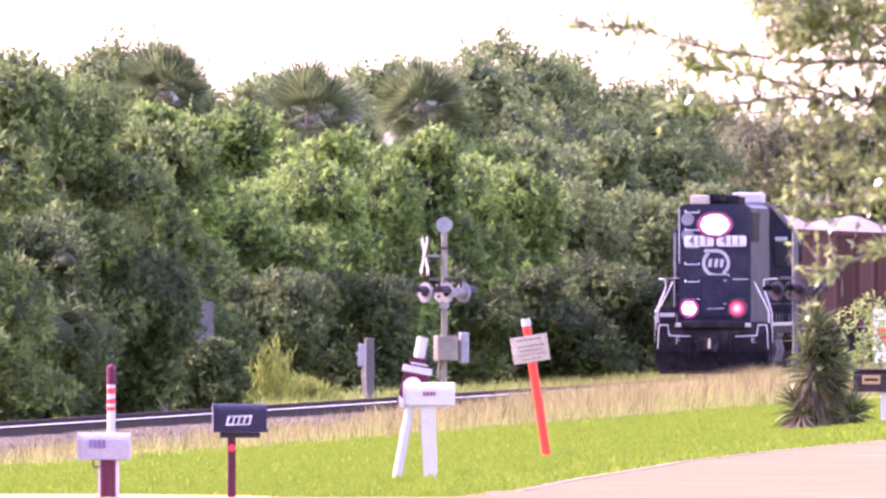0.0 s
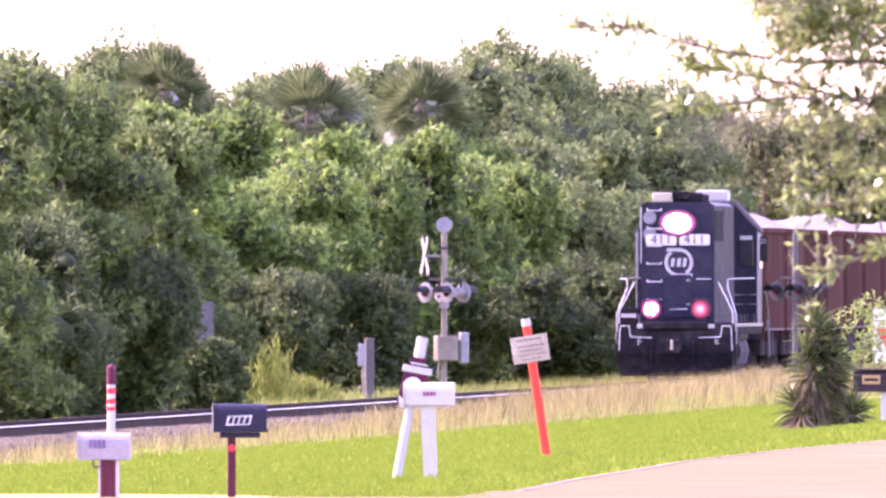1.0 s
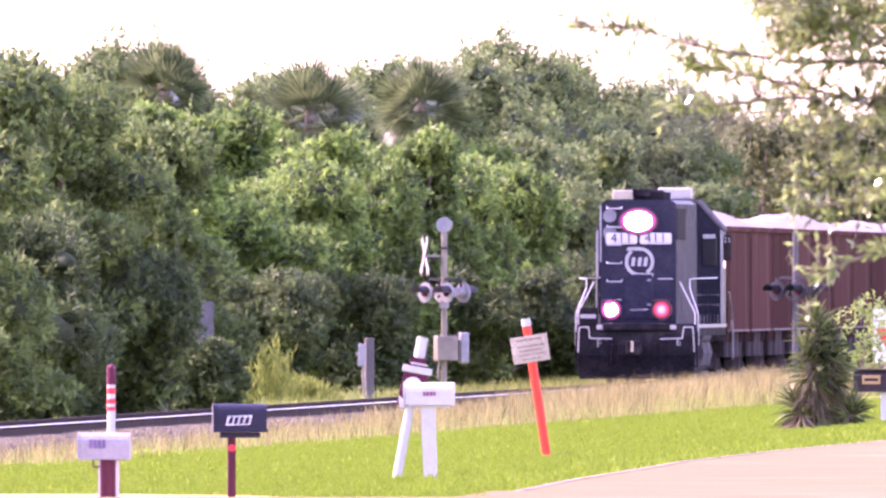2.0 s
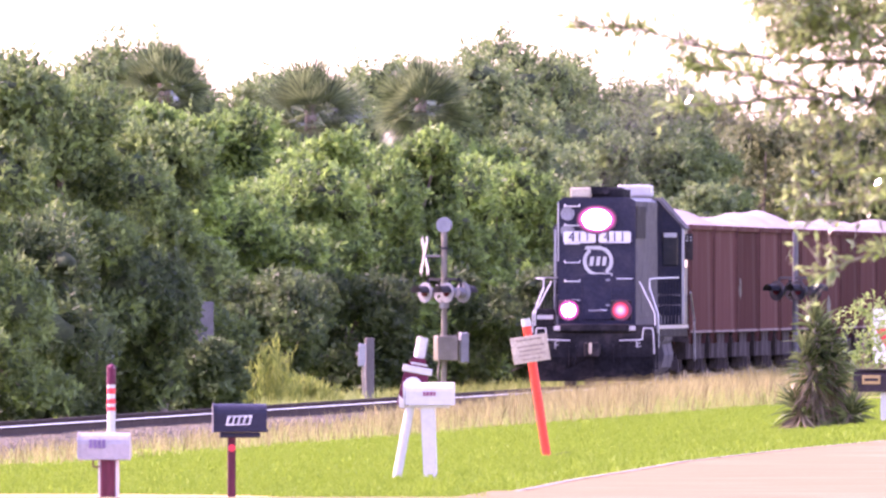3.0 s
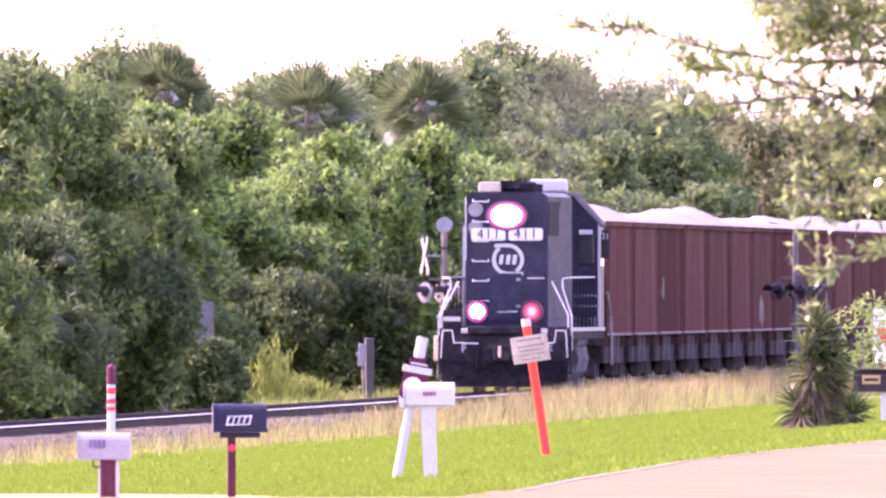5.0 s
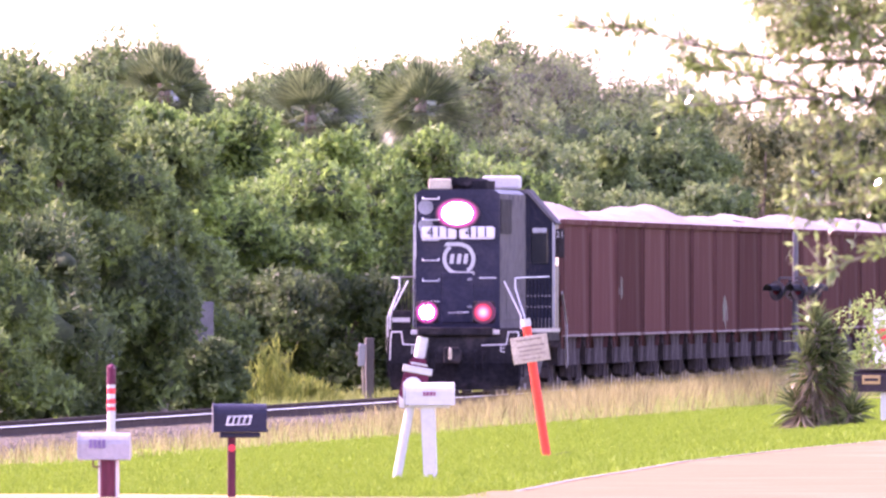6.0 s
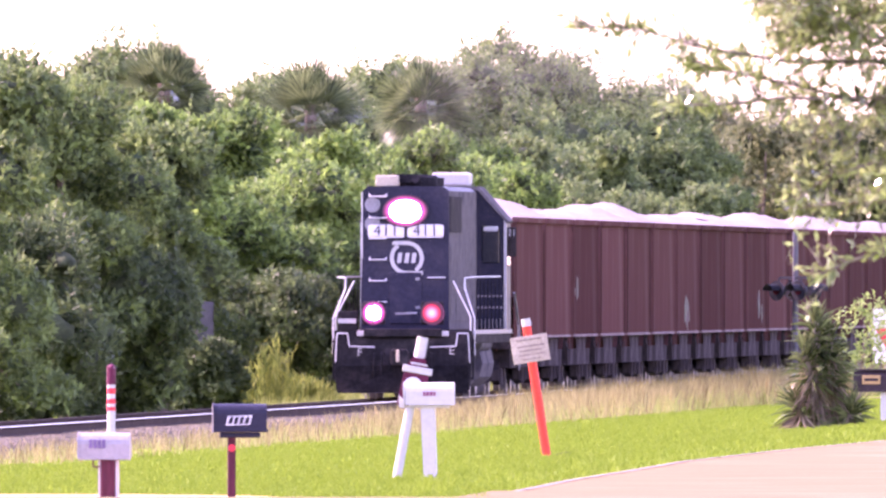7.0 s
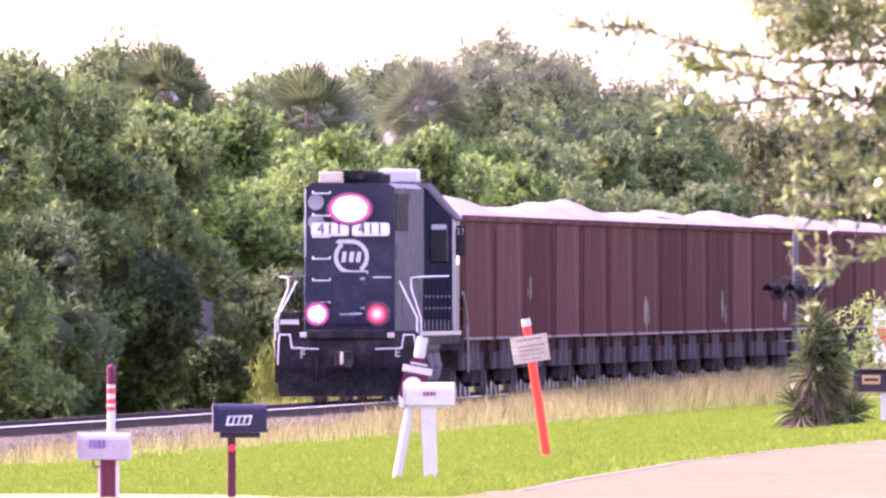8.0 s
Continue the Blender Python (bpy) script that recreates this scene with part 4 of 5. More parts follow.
def roadside():
    # grey box on a dark red post
    a = thing("mailbox", "grey sheet-metal mailbox on a dark red timber post", "mailbox", pose(-2.76, 270.5, 0, 0, 0, -6), "roadside mailboxes")
    part("post", boxed(-0.062, 0.062, -0.06, 0.06, -0.1, 0.33, bevel=0.01), M_REDWOOD, a, "dark red timber post")
    for x in (-0.072, 0.072):
        part("post_side", boxed(x - 0.009, x + 0.009, -0.05, 0.07, -0.1, 0.32), M_WHITE, a, "white painted side board")
    b = part("box", mailbox_body(0.42, 0.21, 0.17, 0.45), M_BOXGREY, a)
    b.location = (-0.03, 0, 0.335)
    part("floor_plate", boxed(-0.235, 0.175, -0.088, 0.088, 0.322, 0.334, bevel=0.003), M_BOXGREY, a)
    d = mailbox_body(0.012, 0.225, 0.185, 0.45)
    d.transform(Matrix.Translation((-0.245, 0, 0.328)))
    door = part("door", d, M_BOXGREY, a)
    part("latch", rail_run([(-0.12, -0.08, 0.325), (-0.12, -0.09, 0.27), (-0.09, -0.09, 0.258), (-0.065, -0.09, 0.27)], 0.007), M_REDWOOD, a)
    number_bars(a, -0.085, 0.455, -0.089, 0.145, 0.072, 4, M_BARGREY)
    # red and white marker pole standing behind it
    p = thing("marker_pole", "white plastic marker pole with red bands, dark cap", "marker pole", pose(-2.885, 285, 0.0))
    part("pole", rod(bmesh.new(), (0, 0, -0.22), (0, 0, 0.92), 0.036, seg=16), M_WHITE, p)
    for z, h in ((0.845, 0.05), (0.755, 0.045), (0.69, 0.035)):
        part("band", rod(bmesh.new(), (0, 0, z - h / 2), (0, 0, z + h / 2), 0.0375, seg=16), M_REDBAND, p, "red reflective band")
    cap = rod(bmesh.new(), (0, 0, 0.90), (0, 0, 1.04), 0.039, seg=16)
    bmesh.ops.create_uvsphere(cap, u_segments=16, v_segments=8, radius=0.039, matrix=Matrix.Translation((0, 0, 1.04)))
    part("cap", cap, M_MAROON, p, "dark maroon domed cap")
    # black box
    c = thing("mailbox", "black plastic mailbox with a pale number plate", "mailbox", pose(-1.745, 270.5, 0, 0, 0, 4), "roadside mailboxes")
    part("post", boxed(-0.033, 0.033, -0.033, 0.033, -0.1, 0.53, bevel=0.006), M_REDWOOD, c, "slim dark red post")
    part("reflector", disc(bmesh.new(), 0.030, 0.012, Matrix.Translation((0, -0.04, 0.42)) @ FACE_Y, 16), M_REDBAND, c, "small round red reflector")
    part("bracket", boxed(-0.10, 0.235, -0.07, 0.07, 0.505, 0.548, bevel=0.01), M_BOXBLACK, c)
    b = part("box", mailbox_body(0.43, 0.235, 0.19, 0.35), M_BOXBLACK, c)
    b.location = (0.07, 0, 0.55)
    part("rim", boxed(-0.155, 0.30, -0.102, 0.102, 0.552, 0.575, bevel=0.004), M_BOXBLACK, c)
    d = mailbox_body(0.014, 0.245, 0.205, 0.35)
    d.transform(Matrix.Translation((-0.15, 0, 0.548)))
    part("door", d, M_BOXBLACK, c)
    pl = part("number_plate", prism(bmesh.new(), [(-0.055, 0.605), (0.145, 0.612), (0.165, 0.69), (-0.035, 0.683)], -0.104, -0.097), M_PLATE, c, "pale aluminium number plate")
    number_bars(pl, 0.055, 0.648, -0.105, 0.18, 0.058, 4, M_INK, 0.009)
    # white box on a white post
    e = thing("mailbox", "white metal mailbox on a white timber post", "mailbox", pose(-0.12, 305, 0, 0, 0, -5), "roadside mailboxes")
    part("post", prism(bmesh.new(), [(-0.055, -0.05), (0.065, -0.05), (0.045, 0.64), (-0.085, 0.64)], -0.05, 0.05), M_WHITE, e, "white painted timber post")
    part("bracket", boxed(-0.20, 0.18, -0.06, 0.06, 0.625, 0.648, bevel=0.004), M_WHITE, e)
    b = part("box", mailbox_body(0.45, 0.21, 0.18, 0.4), M_WHITE, e)
    b.location = (0, 0, 0.65)
    d = mailbox_body(0.014, 0.22, 0.19, 0.4)
    d.transform(Matrix.Translation((-0.238, 0, 0.646)))
    part("door", d, M_WHITE, e)
    part("door_catch", prism(bmesh.new(), [(-0.285, 0.63), (-0.225, 0.62), (-0.225, 0.66), (-0.29, 0.74)], -0.05, 0.05), M_WHITE, e)
    number_bars(e, 0.0, 0.755, -0.094, 0.125, 0.040, 4, M_BARRED)
    # leaning marker with a red sleeve
    k = thing("cable_marker", "leaning white cable marker with a faded red sleeve", "marker post", pose(-0.425, 307, 0.0, 0, 10.5, 0))
    part("post", rod(bmesh.new(), (0, 0, -0.08), (0, 0, 1.28), 0.043, seg=16), M_WHITE, k)
    cp = rod(bmesh.new(), (0, 0, 1.11), (0, 0, 1.30), 0.052, seg=16)
    part("cap", cp, M_WHITE, k, "white plastic cap")
    part("cap_slot", boxed(0.028, 0.060, -0.02, 0.02, 1.14, 1.27), M_STEEL, k)
    sl = prism(bmesh.new(), [(-0.13, 0.64), (0.14, 0.64), (0.115, 0.98), (0.06, 1.10), (-0.06, 1.10), (-0.115, 0.98)], -0.07, 0.07)
    sv = part("sleeve", sl, M_MAROON, k, "dull maroon red plastic sleeve")
    part("white_band", boxed(-0.135, 0.145, -0.085, 0.085, 0.955, 1.02, bevel=0.008), M_WHITE, sv, "white reflective band")
    part("white_band", boxed(-0.07, 0.09, -0.08, 0.08, 1.035, 1.055, bevel=0.005), M_WHITE, sv)
    part("white_disc", disc(bmesh.new(), 0.088, 0.012, Matrix.Translation((-0.01, -0.078, 0.83)) @ FACE_Y, 24), M_PALE, sv, "pale round sticker")
    # orange warning post with a weathered plate
    o = thing("warning_post", "leaning orange plastic post with weathered tan sign", "marker post", pose(1.205, 380, -0.22, 0, -8.8, 0))
    part("tube", rod(bmesh.new(), (0, 0, -0.16), (0, 0, 1.54), 0.052, seg=18), M_ORANGE, o)
    cp = rod(bmesh.new(), (0, 0, 1.53), (0, 0, 1.62), 0.055, seg=18)
    part("cap", cp, M_WHITE, o, "white plastic cap")
    sg = boxed(-0.215, 0.215, -0.075, -0.06, 1.11, 1.42, bevel=0.004)
    sgo = part("sign", sg, M_TAN, o, "sun-bleached tan sheet sign")
    for i, (w, z) in enumerate(((0.30, 1.375), (0.34, 1.30), (0.26, 1.25), (0.32, 1.20), (0.22, 1.15))):
        part("text_bar", boxed(-w / 2 + 0.02 * (i % 2), w / 2, -0.080, -0.0755, z - 0.012, z + 0.012), M_FADED, sgo)
    # dark mailbox by the yucca
    g = thing("mailbox", "dark brown mailbox with a tan plate beside the yucca", "mailbox", pose(6.18, 470, ground_z(6.18, 470), 0, 0, -4), "roadside mailboxes")
    part("post", boxed(0.10, 0.20, -0.05, 0.05, -0.1, 0.46, bevel=0.01), M_WHITE, g, "pale timber post")
    b = part("box", mailbox_body(0.62, 0.32, 0.24, 0.3), M_DARKBOX, g)
    b.location = (0.02, 0, 0.46)
    part("lid", boxed(-0.31, 0.35, -0.13, 0.13, 0.76, 0.79, bevel=0.01), M_DARKBOX, g)
    pt = part("plate", boxed(-0.16, 0.10, -0.135, -0.12, 0.57, 0.70, bevel=0.004), M_OCHRE, g, "tan lettered plate")
    part("text_bar", boxed(-0.13, 0.07, -0.140, -0.1355, 0.615, 0.655), M_DARKBOX, pt)
    # white sign at the edge of the shrub
    w = thing("road_sign", "white road sign with a red triangle on a post", "road sign", pose(7.30, 540, ground_z(7.30, 540), 0, 0, -12))
    part("post", rod(bmesh.new(), (0, 0.03, -0.1), (0, 0.03, 1.6), 0.03, seg=10), M_ALU, w)
    part("panel", boxed(-0.22, 0.22, -0.008, 0.008, 0.85, 1.75, bevel=0.003), M_PALE, w)
    part("triangle", prism(bmesh.new(), [(-0.18, 1.42), (0.18, 1.42), (0.0, 1.10)], -0.014, -0.009), M_REDBAND, w)


# ---------------- planting ----------------
def fan(rng, hub, d, roll, length, droop, V, F):
    """One fan frond: a stalk's end at hub, stiff folded leaflets spread round d."""
    side = np.cross(d, [0.0, 0.02, 1.0])
    side /= np.linalg.norm(side) + 1e-9
    up = np.cross(side, d)
    side, up = side * math.cos(roll) + up * math.sin(roll), up * math.cos(roll) - side * math.sin(roll)
    for a in np.linspace(-1.75, 1.75, 26):
        ld = d * math.cos(a) + side * math.sin(a) + up * 0.22 * abs(math.sin(a))
        ld /= np.linalg.norm(ld)
        lf = length * rng.uniform(0.85, 1.08) * (1 - 0.12 * abs(a))
        wv = np.cross(ld, up)
        wv = wv / (np.linalg.norm(wv) + 1e-9) * 0.024
        m, tip = hub + ld * lf * 0.5, hub + ld * lf + np.array([0, 0, -droop * lf])
        n = len(V)
        V += [hub, m + wv, tip, m - wv]
        F.append((n, n + 1, n + 2, n + 3))


def palm(x, y, h, r, seed):
    """Cabbage palm: rough trunk, round head of fan fronds, dead ones hanging below."""
    rng = np.random.default_rng(seed)
    t = thing("cabbage_palm", "cabbage palm with fan fronds above the shrubs", "palm tree", pose(x, y, -1.05), "cabbage palms")
    part("trunk", rod(bmesh.new(), (0, 0, -0.1), (0, 0, h - r * 0.7), 0.2, 0.16, 10), M_BARK, t, "fibrous grey trunk")
    c = np.array([0, 0, h - r * 0.95])
    for i in range(62):
        az = i * 2.39996 + rng.uniform(-0.3, 0.3)
        el = -1.05 + 2.5 * ((i + 0.5) / 62) + rng.uniform(-0.15, 0.15)
        d = np.array([math.cos(az) * math.cos(el), math.sin(az) * math.cos(el), math.sin(el)])
        hub = c + d * r * rng.uniform(0.32, 0.50)
        s = unit(np.cross(d, [0, 0.02, 1.0])[None])[0] * 0.025
        V, F = [c - s, c + s, hub + s * 0.6, hub - s * 0.6], [(0, 1, 2, 3)]
        fan(rng, hub, d, rng.uniform(-0.9, 0.9), r * rng.uniform(0.52, 0.70), 0.02 + 0.08 * (el < 0.1), V, F)
        raw("frond", V, F, M_PALM, t)
    for i in range(4):
        az = i * 1.6 + rng.uniform(-0.2, 0.2)
        d = np.array([math.cos(az) * 0.35, math.sin(az) * 0.35, -0.94])
        hub = c + d * r * 0.4 + np.array([math.cos(az), math.sin(az), 0]) * 0.2
        V, F = [], []
        fan(rng, hub, d, rng.uniform(-0.6, 0.6), r * 0.42, 0.2, V, F)
        tagged(raw("dead_frond", V, F, M_DRYLEAF, t), "dry tan hanging frond")
    return t


def yucca():
    """Clump of yucca stems with sword leaves and hanging dead ones."""
    rng = np.random.default_rng(41)
    x, y = 5.26, 455
    t = thing("yucca", "ragged yucca clump with sword leaves and dry skirts", "yucca", pose(x, y, ground_z(x, y)))
    stems = [((0.0, 0, 0), (-0.10, 0, 1.50), 0.42), ((0.05, 0.1, 0), (-0.24, -0.1, 1.02), 0.46), ((0.1, 0.1, 0), (0.16, 0.1, 0.72), 0.42), ((-0.12, 0, 0), (-0.34, 0, 0.32), 0.42), ((0.25, 0, 0), (0.42, 0, 0.22), 0.42), ((0.3, 0.15, 0), (0.10, 0.1, 1.10), 0.36), ((0.12, 0.1, 0), (0.10, 0.05, 1.32), 0.36)]
    V, F, DV, DF = [], [], [], []
    for a, b, r in stems:
        part("stem", rod(bmesh.new(), (a[0], a[1], -0.05), b, 0.075, 0.06, 8), M_BARK, t)
        a, b = np.array(a, float), np.array(b, float)
        for i in range(300):
            f = 1 - 0.62 * rng.random() ** 1.25
            base = a + (b - a) * f
            az = rng.uniform(0, 6.28)
            el = 1.35 - 2.9 * (1 - f) / 0.55 + rng.normal() * 0.38
            dry = el < -0.4
            el = max(el, -1.35)
            d = np.array([math.cos(az) * math.cos(el), math.sin(az) * math.cos(el), math.sin(el)])
            s = np.cross(d, rng.normal(size=3))
            s = s / np.linalg.norm(s) * 0.015
            Lf = r * rng.uniform(0.6, 1.3)
            mid, tip = base + d * Lf * 0.5, base + d * Lf + np.array([0, 0, -(0.05 + 0.3 * rng.random()) * Lf])
            tip[2], mid[2] = max(tip[2], 0.01), max(mid[2], 0.02)
            vv, ff = (DV, DF) if dry else (V, F)
            k = len(vv)
            vv += [base - s * 0.5, base + s * 0.5, mid + s, tip, mid - s]
            ff.append((k, k + 1, k + 2, k + 3, k + 4))
    raw("sword_leaves", V, F, M_YUCCA, t)
    tagged(raw("dead_leaves", DV, DF, M_DRYLEAF, t), "dry hanging brown leaves")


def small_plants():
    rng = np.random.default_rng(5)
    # thin shrub beside the yucca
    t = thing("shrub", "thin light-green shrub behind the dark mailbox", "shrub", pose(6.35, 492, ground_z(6.35, 492)))
    blobs = [(rng.uniform(-0.5, 0.6), rng.uniform(-0.3, 0.3), rng.uniform(0.75, 1.75), 0.20, 0.2, 0.18) for _ in range(16)] + [(0.1, 0, 1.75, 0.14, 0.14, 0.14), (0.5, 0, 1.85, 0.16, 0.15, 0.15), (-0.4, 0, 0.9, 0.22, 0.2, 0.2)]
    part("trunk", trunk_mesh(rng, 1.5, 0.03, blobs), M_BARK, t)
    v, f = leafy(rng, blobs, 330, 5, 0.075, 0.5)
    raw("crown", v, f, M_LEAF_LIGHT, t)
    # tall weeds beyond the track
    for x, y, h, w, n, mt, lab in ((-3.86, 742, 1.75, 0.62, 760, M_WEEDTALL, "tall yellow-green weeds beyond the rails"), (-4.75, 735, 1.0, 0.5, 560, M_WEEDTALL, "low green weeds beyond the rails"), (-3.05, 752, 0.7, 0.7, 900, M_WEEDTALL, "low yellow-green weeds beyond the rails")):
        b = thing("weed_clump", lab, "weeds", pose(x, y, -1.06), "weed clumps")
        stems, P, A = bmesh.new(), [], []
        for i in range(46):
            px, py = rng.normal() * w * 0.45, rng.normal() * w * 0.4
            hh = h * rng.uniform(0.5, 1.0) * max(0.35, 1 - abs(px) / w * 0.5)
            lx = px + rng.normal() * 0.15
            rod(stems, (px, py, -0.05), (lx, py, hh), 0.010, 0.004, 5)
            for j in range(n // 46):
                q = rng.uniform(0.15, 1)
                P.append((px + (lx - px) * q, py, hh * q))
                A.append((rng.normal() * 0.5, rng.normal() * 0.5, 1.2))
        P, A = np.array(P), unit(np.array(A))
        Lf = rng.uniform(0.14, 0.36, len(P))
        v, f = leaf_quads(P, A, unit(rng.normal(size=P.shape) + [0, 0, 1]), Lf, Lf * 0.13)
        part("stems", stems, M_WEEDTALL, b)
        raw("leaves", v, f, mt, b)


def blades(name, label, category, P, H, W, lean, material, rng):
    """A field of single grass blades."""
    n = len(P)
    az = rng.uniform(0, 6.28, n)
    wd = np.stack([np.cos(az), np.sin(az), np.zeros(n)], 1) * W[:, None] / 2
    wd[:, 0] = np.abs(wd[:, 0]) + W * 0.15
    ln = np.stack([rng.normal(0, 1, n), rng.normal(0, 1, n), np.zeros(n)], 1) * lean * H[:, None]
    up = np.stack([np.zeros(n), np.zeros(n), H], 1)
    v = np.stack([P - wd, P + wd, P + up * 0.6 + ln * 0.4 + wd * 0.6, P + up + ln, P + up * 0.6 + ln * 0.4 - wd * 0.6], 1).reshape(-1, 3)
    f = np.arange(n * 5).reshape(-1, 5)
    return tagged(raw(name, v, f, material), label, category, kind="stuff")


def grasses():
    rng = np.random.default_rng(77)
    gz = np.vectorize(ground_z)
    # mown lawn
    n = 110000
    y = 270.2 + (740 - 270.2) * rng.random(n) ** 1.3
    x = rng.uniform(-0.0142, 0.0142, n) * y
    off = x - (TRACK_X0 + TRACK_K * y)
    roadx = np.interp(y, ROAD_Y, ROAD_X)
    k = (off > 5.2) & (x < roadx - 0.03) & ~((y < 275.4) & (x < -1.2))
    x, y = x[k], y[k]
    P = np.stack([x, y, gz(x, y)], 1)
    blades("lawn_grass", "short sunlit green lawn blades", "grass", P, rng.uniform(0.03, 0.075, len(P)), rng.uniform(0.010, 0.022, len(P)), 0.5, M_BLADE, rng)
    # dry grass between lawn and ballast, taller towards the crossing
    n = 90000
    y = rng.uniform(470, 900, n)
    off = 2.6 + 3.6 * rng.random(n)
    x = TRACK_X0 + TRACK_K * y + off
    patch = np.array([noise.noise(Vector((a * 0.55, b * 0.06, 0))) for a, b in zip(x, y)])
    dens = np.clip(0.30 + 0.5 * patch + np.interp(y, [480, 640, 700], [-0.18, -0.02, 0.7]), 0.03, 1) * np.interp(off, [2.6, 3.4, 5.2, 6.2], [0.15, 0.7, 1, 0.35]) * np.interp(y, [560, 660, 720], [0.6, 0.75, 1.0])
    k = (rng.random(n) < dens) & (np.abs(x) < 0.0142 * y)
    x, y, off, patch = x[k], y[k], off[k], patch[k]
    P = np.stack([x, y, gz(x, y) - 0.02], 1)
    H = rng.uniform(0.3, 0.75, len(P)) * np.interp(y, [480, 620, 700, 760, 900], [0.45, 0.62, 1.05, 1.1, 1.0]) * (1 + 0.4 * patch)
    blades("dry_grass", "tall straw-coloured dry grass along the ballast", "grass", P, H, rng.uniform(0.007, 0.016, len(P)), 0.22, M_STRAW, rng)
    m = rng.random(len(P)) < 0.6
    Q = P[m] + np.stack([rng.normal(0, 0.3, m.sum()), rng.normal(0, 1, m.sum()), np.zeros(m.sum())], 1)
    blades("green_grass", "unmown green grass among the dry stalks", "grass", Q, H[m] * 0.62, rng.uniform(0.009, 0.018, m.sum()), 0.3, M_WEED, rng)
    # low growth beyond the track
    n = 9000
    y = rng.uniform(600, 1000, n)
    x = TRACK_X0 + TRACK_K * y - rng.uniform(3.0, 6.5, n)
    k = x / y > -0.0057
    x, y, n = x[k], y[k], int(k.sum())
    P = np.stack([x, y, np.full(n, -1.07)], 1)
    blades("verge_grass", "low dry grass beyond the rails", "grass", P, rng.uniform(0.12, 0.45, n), rng.uniform(0.015, 0.03, n), 0.3, M_WEED, rng)


def loose_stones():
    """Ballast stones proud of the bed, and a low dark brown lump on the lawn."""
    rng = np.random.default_rng(9)
    n = 9000
    y = rng.uniform(540, 820, n)
    off = rng.uniform(1.4, 3.3, n)
    c = np.stack([TRACK_X0 + TRACK_K * y + off, y, np.interp(off, [1.5, 2.2, 3.3], [-0.85, -0.88, -1.07])], 1)
    o = np.array([(1, 0, 0), (0, 1, 0), (-1, 0, 0), (0, -1, 0), (0, 0, 1), (0, 0, -1)], float)
    r = rng.uniform(0.022, 0.05, n)[:, None, None] * rng.uniform(0.6, 1.2, (n, 6, 1))
    v = (c[:, None] + o[None] * r).reshape(-1, 3)
    t = np.array([(0, 1, 4), (1, 2, 4), (2, 3, 4), (3, 0, 4), (1, 0, 5), (2, 1, 5), (3, 2, 5), (0, 3, 5)])
    f = (t[None] + (np.arange(n) * 6)[:, None, None]).reshape(-1, 3)
    tagged(raw("ballast_stones", v, f, M_STONE), "loose grey granite ballast stones", "stones", kind="stuff")
    bm = bmesh.new()
    bmesh.ops.create_icosphere(bm, subdivisions=3, radius=1)
    for q in bm.verts:
        q.co *= 1 + 0.45 * noise.noise(q.co * 2.3)
        q.co = Vector((q.co.x * 0.24, q.co.y * 2.2, q.co.z * 0.055))
    e = part("dark_patch", bm, M_DARKPATCH, None, smooth=True)
    e.location = (1.50, 384, -0.25)
    tagged(e, "small low dark brown patch on the lawn", "bare earth")


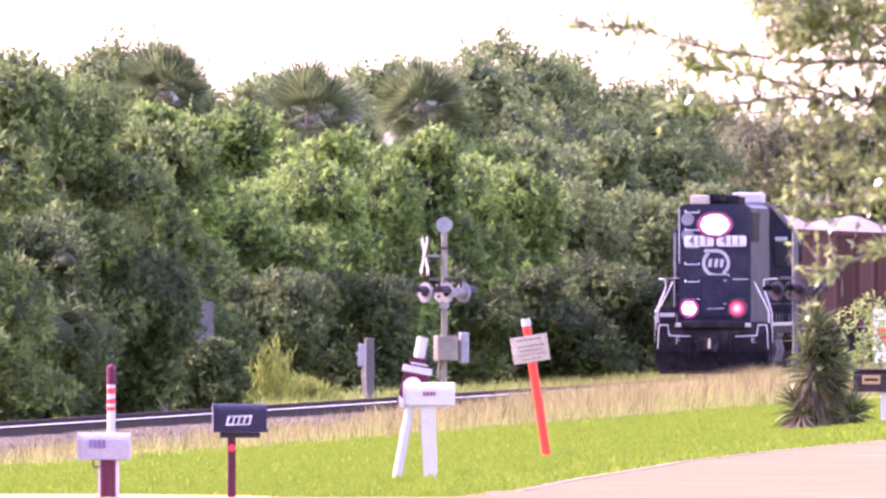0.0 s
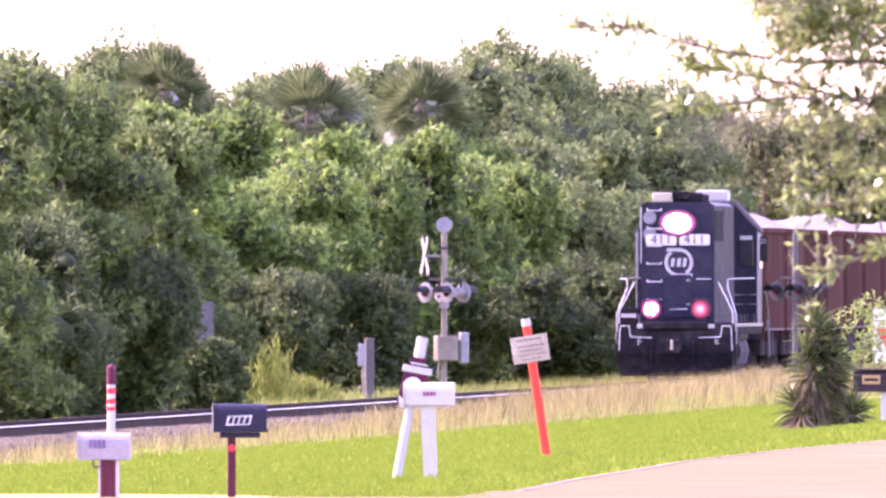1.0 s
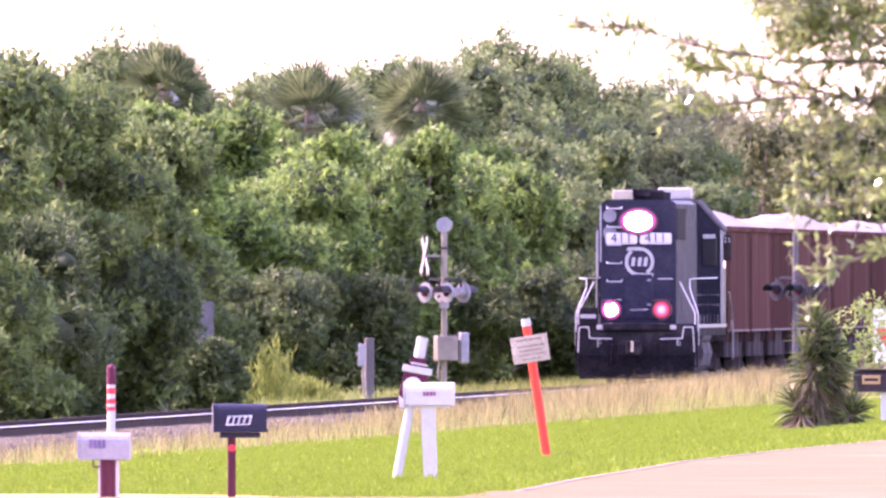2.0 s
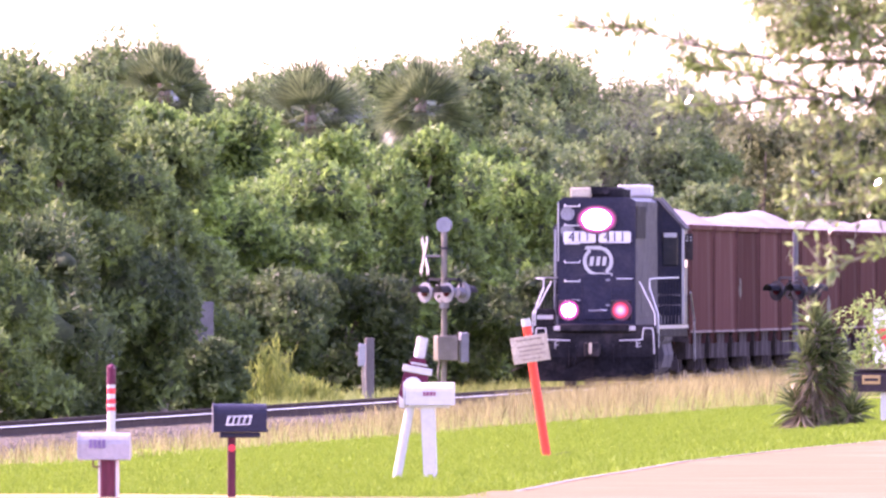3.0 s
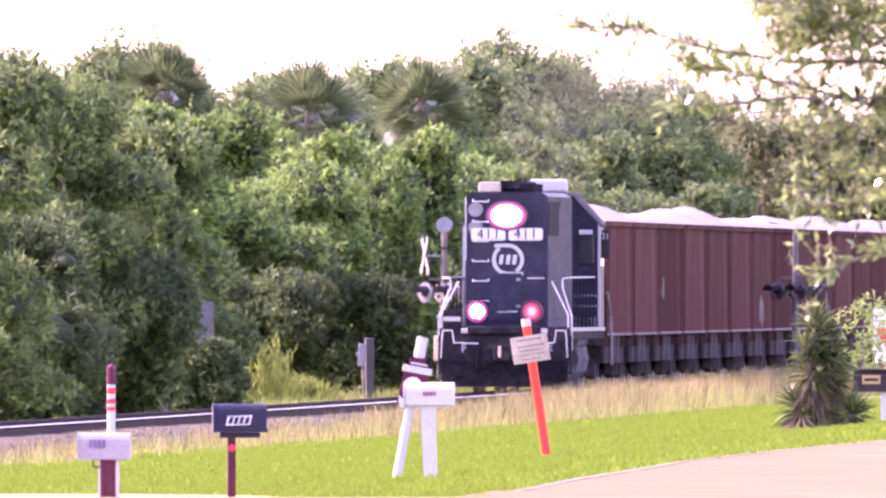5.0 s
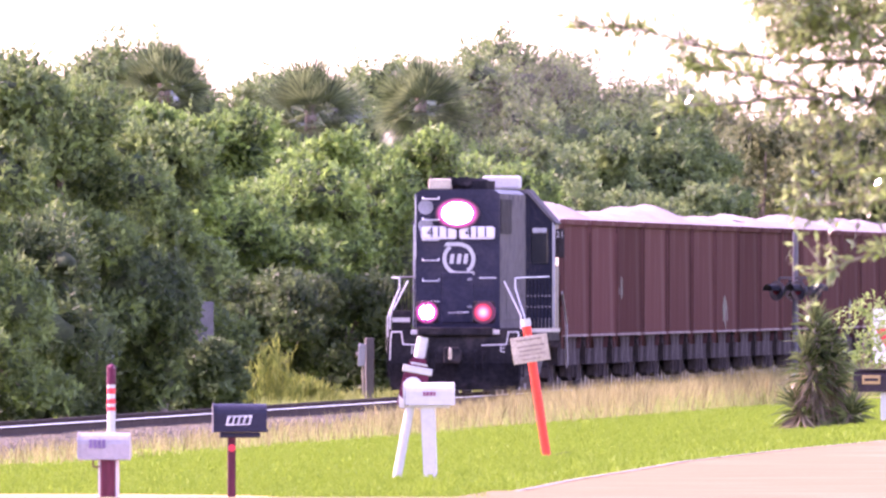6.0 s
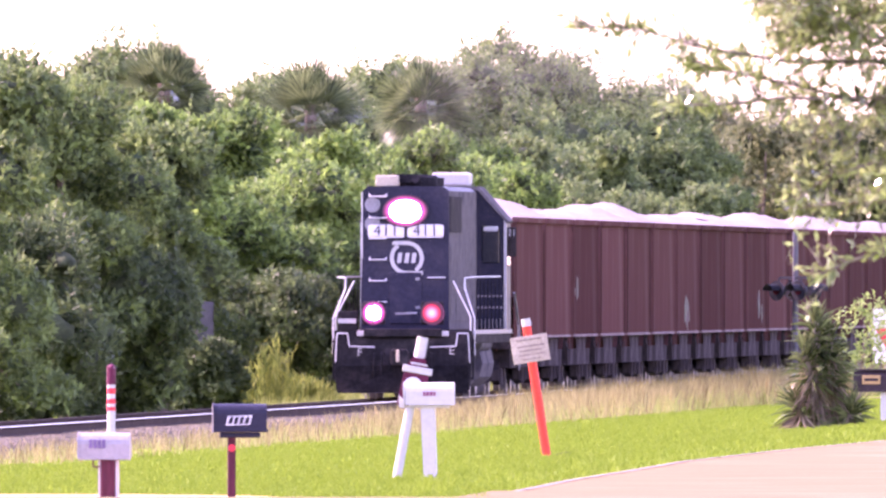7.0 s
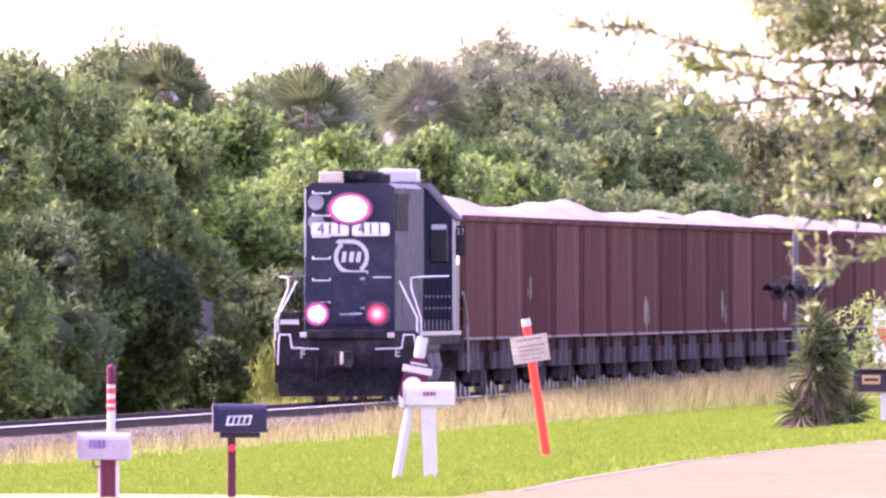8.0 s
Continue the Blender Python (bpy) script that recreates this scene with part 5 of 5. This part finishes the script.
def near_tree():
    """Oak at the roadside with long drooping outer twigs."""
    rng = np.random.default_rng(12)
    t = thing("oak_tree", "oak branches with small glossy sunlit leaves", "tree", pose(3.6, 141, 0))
    limbs = [
        [(0, 0, 0), (-0.1, 0, 1.4), (-0.15, 0, 2.6), (-0.1, 0, 3.8)],
        [(-0.15, 0, 2.3), (-1.2, 0, 2.62), (-1.75, 0, 2.72), (-2.12, 0, 2.72), (-2.48, 0, 2.78), (-2.76, 0, 2.86), (-3.03, 0, 2.88)],
        [(-0.15, 0, 2.2), (-1.0, 0.1, 2.48), (-1.70, 0.1, 2.52), (-2.05, 0.1, 2.61), (-2.38, 0.1, 2.68), (-2.60, 0.1, 2.74)],
        [(-0.15, 0, 2.2), (-1.25, -0.1, 2.48), (-1.72, -0.1, 2.56), (-2.16, -0.1, 2.56), (-2.42, -0.1, 2.53), (-2.66, -0.1, 2.54)],
        [(-0.15, 0, 2.6), (-1.0, 0.1, 2.95), (-1.7, 0.1, 2.93), (-2.0, 0.1, 2.96), (-2.3, 0.1, 2.99)],
        [(-0.15, 0, 2.1), (-1.1, 0, 2.35), (-1.7, 0, 2.30), (-1.95, 0, 2.22), (-2.08, 0, 2.12)],
        [(-0.15, 0, 2.0), (-1.1, 0.1, 2.15), (-1.7, 0.1, 2.12), (-1.98, 0.1, 2.10), (-2.14, 0.1, 2.08)],
        [(-0.15, 0, 1.9), (-1.1, 0, 1.98), (-1.65, 0, 1.92), (-1.85, 0, 1.86), (-1.98, 0, 1.80)],
        [(-1.85, 0, 1.86), (-1.97, 0, 1.74), (-2.03, 0, 1.66), (-2.04, 0, 1.60)],
        [(-0.15, 0, 2.4), (-1.1, -0.1, 2.75), (-1.6, -0.1, 2.80), (-1.9, -0.1, 2.86), (-2.05, -0.1, 2.95)],
    ]
    wood, P, A = bmesh.new(), [], []

    def leaves_on(a, b, count, size):
        for _ in range(count):
            q = rng.random()
            P.append(np.array(a) + (np.array(b) - np.array(a)) * q)
            d = unit((np.array(b) - np.array(a))[None])[0] * 0.7 + rng.normal(size=3) * 0.75
            A.append(np.append(unit(d[None])[0], size * rng.uniform(0.65, 1.25)))

    for li, pts in enumerate(limbs):
        n = len(pts) - 1
        for i in range(n):
            r0 = (0.14 if li == 0 else 0.0015 if li == 8 else 0.011) * (1 - i / n * 0.8) + 0.0015
            rod(wood, pts[i], pts[i + 1], r0, r0 * 0.85, 7)
            if li == 0:
                continue
            if i >= 1:
                leaves_on(pts[i], pts[i + 1], 3 if li == 8 else 20 if li in (5, 6, 7) else 30, 0.078)
            dense = 0 if li == 8 else (4 if li in (5, 6, 7) else 18) if pts[i + 1][0] > -1.9 else (6 if pts[i + 1][0] > -2.1 else 5)
            for k in range(dense):
                q = rng.random()
                s = np.array(pts[i]) + (np.array(pts[i + 1]) - np.array(pts[i])) * q
                if s[0] < -1.0:
                    reach = 0.17 if s[0] > -2.05 else 0.12
                    e = s + np.array([-abs(rng.normal()) * 0.6, rng.normal() * 0.8, rng.normal() * 0.75 - 0.1]) * reach
                    rod(wood, s, e, 0.004, 0.0015, 5)
                    leaves_on(s, e, 9, 0.056)
    # fine spray filling the crown, thicker towards the trunk
    for _ in range(1050):
        lx = -1.35 - 0.77 * rng.random()
        low = float(np.interp(lx, [-2.12, -2.03, -1.93, -1.7], [2.90, 2.75, 2.25, 2.12]))
        lz = low + (3.15 - low) * rng.random() ** 0.75
        if noise.noise(Vector((lx * 3.2, 5.0, lz * 3.2))) < -0.2 + 0.25 * (lx < -1.85):
            continue
        s = np.array([lx, rng.normal() * 0.25, lz])
        e = s + np.array([-abs(rng.normal()) * 0.10, rng.normal() * 0.1, rng.normal() * 0.09 - 0.03])
        rod(wood, s, e, 0.003, 0.0012, 5)
        leaves_on(s, e, 11, 0.052)
    P, A = np.array(P), np.array(A)
    v, f = leaf_quads(P, A[:, :3], unit(rng.normal(size=P.shape) * 0.8 + [0, 0, 1]), A[:, 3], A[:, 3] * 0.34)
    part("wood", wood, M_BARK, t, "thin grey twigs and limbs")
    raw("leaves", v, f, M_OAK, t)


# ---------------- exhaust ----------------
def smoke():
    """Puffs of thin exhaust: clouds of fine flecks, dense in the middle and fading outwards."""
    rng = np.random.default_rng(31)
    meshes = []
    for k in range(4):
        n = 12000
        p = rng.normal(size=(n, 3)) * np.array([0.62, 2.4, 0.62])
        p += 0.35 * np.array([noise.noise_vector(Vector(q) * 0.9 + Vector((k * 9, 0, 0))) for q in p])
        a = unit(rng.normal(size=(n, 3)))
        c = unit(np.cross(a, rng.normal(size=(n, 3))))
        h = 0.0046
        v = np.stack([p - a * h, p + c * h, p + a * h, p - c * h], 1).reshape(-1, 3)
        me = bpy.data.meshes.new("flecks")
        me.from_pydata(v.tolist(), [], np.arange(n * 4).reshape(-1, 4).tolist())
        me.materials.append(M_SMOKE)
        meshes.append(me)
    puffs = []
    for i in range(20):
        p = new("smoke_puff", meshes[i % 4])
        tagged(p, "thin grey exhaust smoke above the locomotive", "smoke", "exhaust smoke puffs")
        puffs.append(p)
    return puffs


ground_sheet()
road_sheet()
track()
woods()
for spec in ((-6.64, 780, 8.75, 1.45, 61), (-3.43, 850, 8.8, 1.75, 62), (-0.60, 885, 9.15, 1.6, 63)):
    palm(*spec)
loco, SHUTTERS = locomotive()
car = hopper()
CARS = [car] + [copy_thing(car, pose(0, 0, 0)) for i in range(19)]
for i, c in enumerate(CARS):
    heap(c, 500 + i)
for i, y0, y1, z0, z1 in ((2, 2.0, 3.3, 2.05, 2.75), (2, 1.0, 1.9, 2.2, 2.45), (6, 4.2, 7.8, 1.30, 2.25), (9, 7.6, 9.0, 1.45, 2.40), (9, 9.6, 10.6, 1.40, 2.0), (12, 5.0, 8.0, 1.4, 2.2)):
    worn_patch(CARS[i], y0, y1, z0, z1, i)
trackside()
roadside()
yucca()
small_plants()
grasses()
loose_stones()
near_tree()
PUFFS = smoke()


# ---------------- what moves ----------------
FRONT0, SPEED = 866.9, 22.03      # the locomotive's front at the start, metres a second


def train_rows(back):
    rows = []
    for i in range(17):
        y = FRONT0 - SPEED * i * 0.5 + back
        rows.append((i * 0.5, pose(along(y), y, RAIL_Z, 0, 0, TRACK_TURN)))
    return rows


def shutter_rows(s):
    """The red shutters added to the two ditch lights open in turn, once a second, to imitate flashing."""
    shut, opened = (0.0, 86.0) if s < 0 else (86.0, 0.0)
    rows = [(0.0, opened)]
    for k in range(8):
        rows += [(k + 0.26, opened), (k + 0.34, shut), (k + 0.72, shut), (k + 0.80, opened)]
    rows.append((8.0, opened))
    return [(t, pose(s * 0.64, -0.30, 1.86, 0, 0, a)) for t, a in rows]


def puff_rows(i):
    """A puff rides in the stack until it is let out, then climbs and hangs behind."""
    out = -1.4 + i * 0.47
    rows = []
    for k in range(33):
        t = k * 0.25
        age = max(0.0, t - out)
        y = FRONT0 - SPEED * min(t, max(out, -9)) + 7.8 - 6.0 * (1 - math.exp(-age * 1.5)) * 0.8
        rise = 3.0 * (1 - math.exp(-age * 4.0)) + 1.8 * (1 - math.exp(-age * 0.8))
        z = RAIL_Z + 3.2 + rise
        rows.append((t, pose(along(y) + 0.15 * age, y, z, 0, 0, TRACK_TURN)))
    return rows


def motions():
    walk(loco, train_rows(0.0))
    for i, c in enumerate(CARS):
        walk(c, train_rows(17.9 + 13.4 * i))
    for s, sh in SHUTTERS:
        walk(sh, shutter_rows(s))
    for i, p in enumerate(PUFFS):
        walk(p, puff_rows(i))


motions()
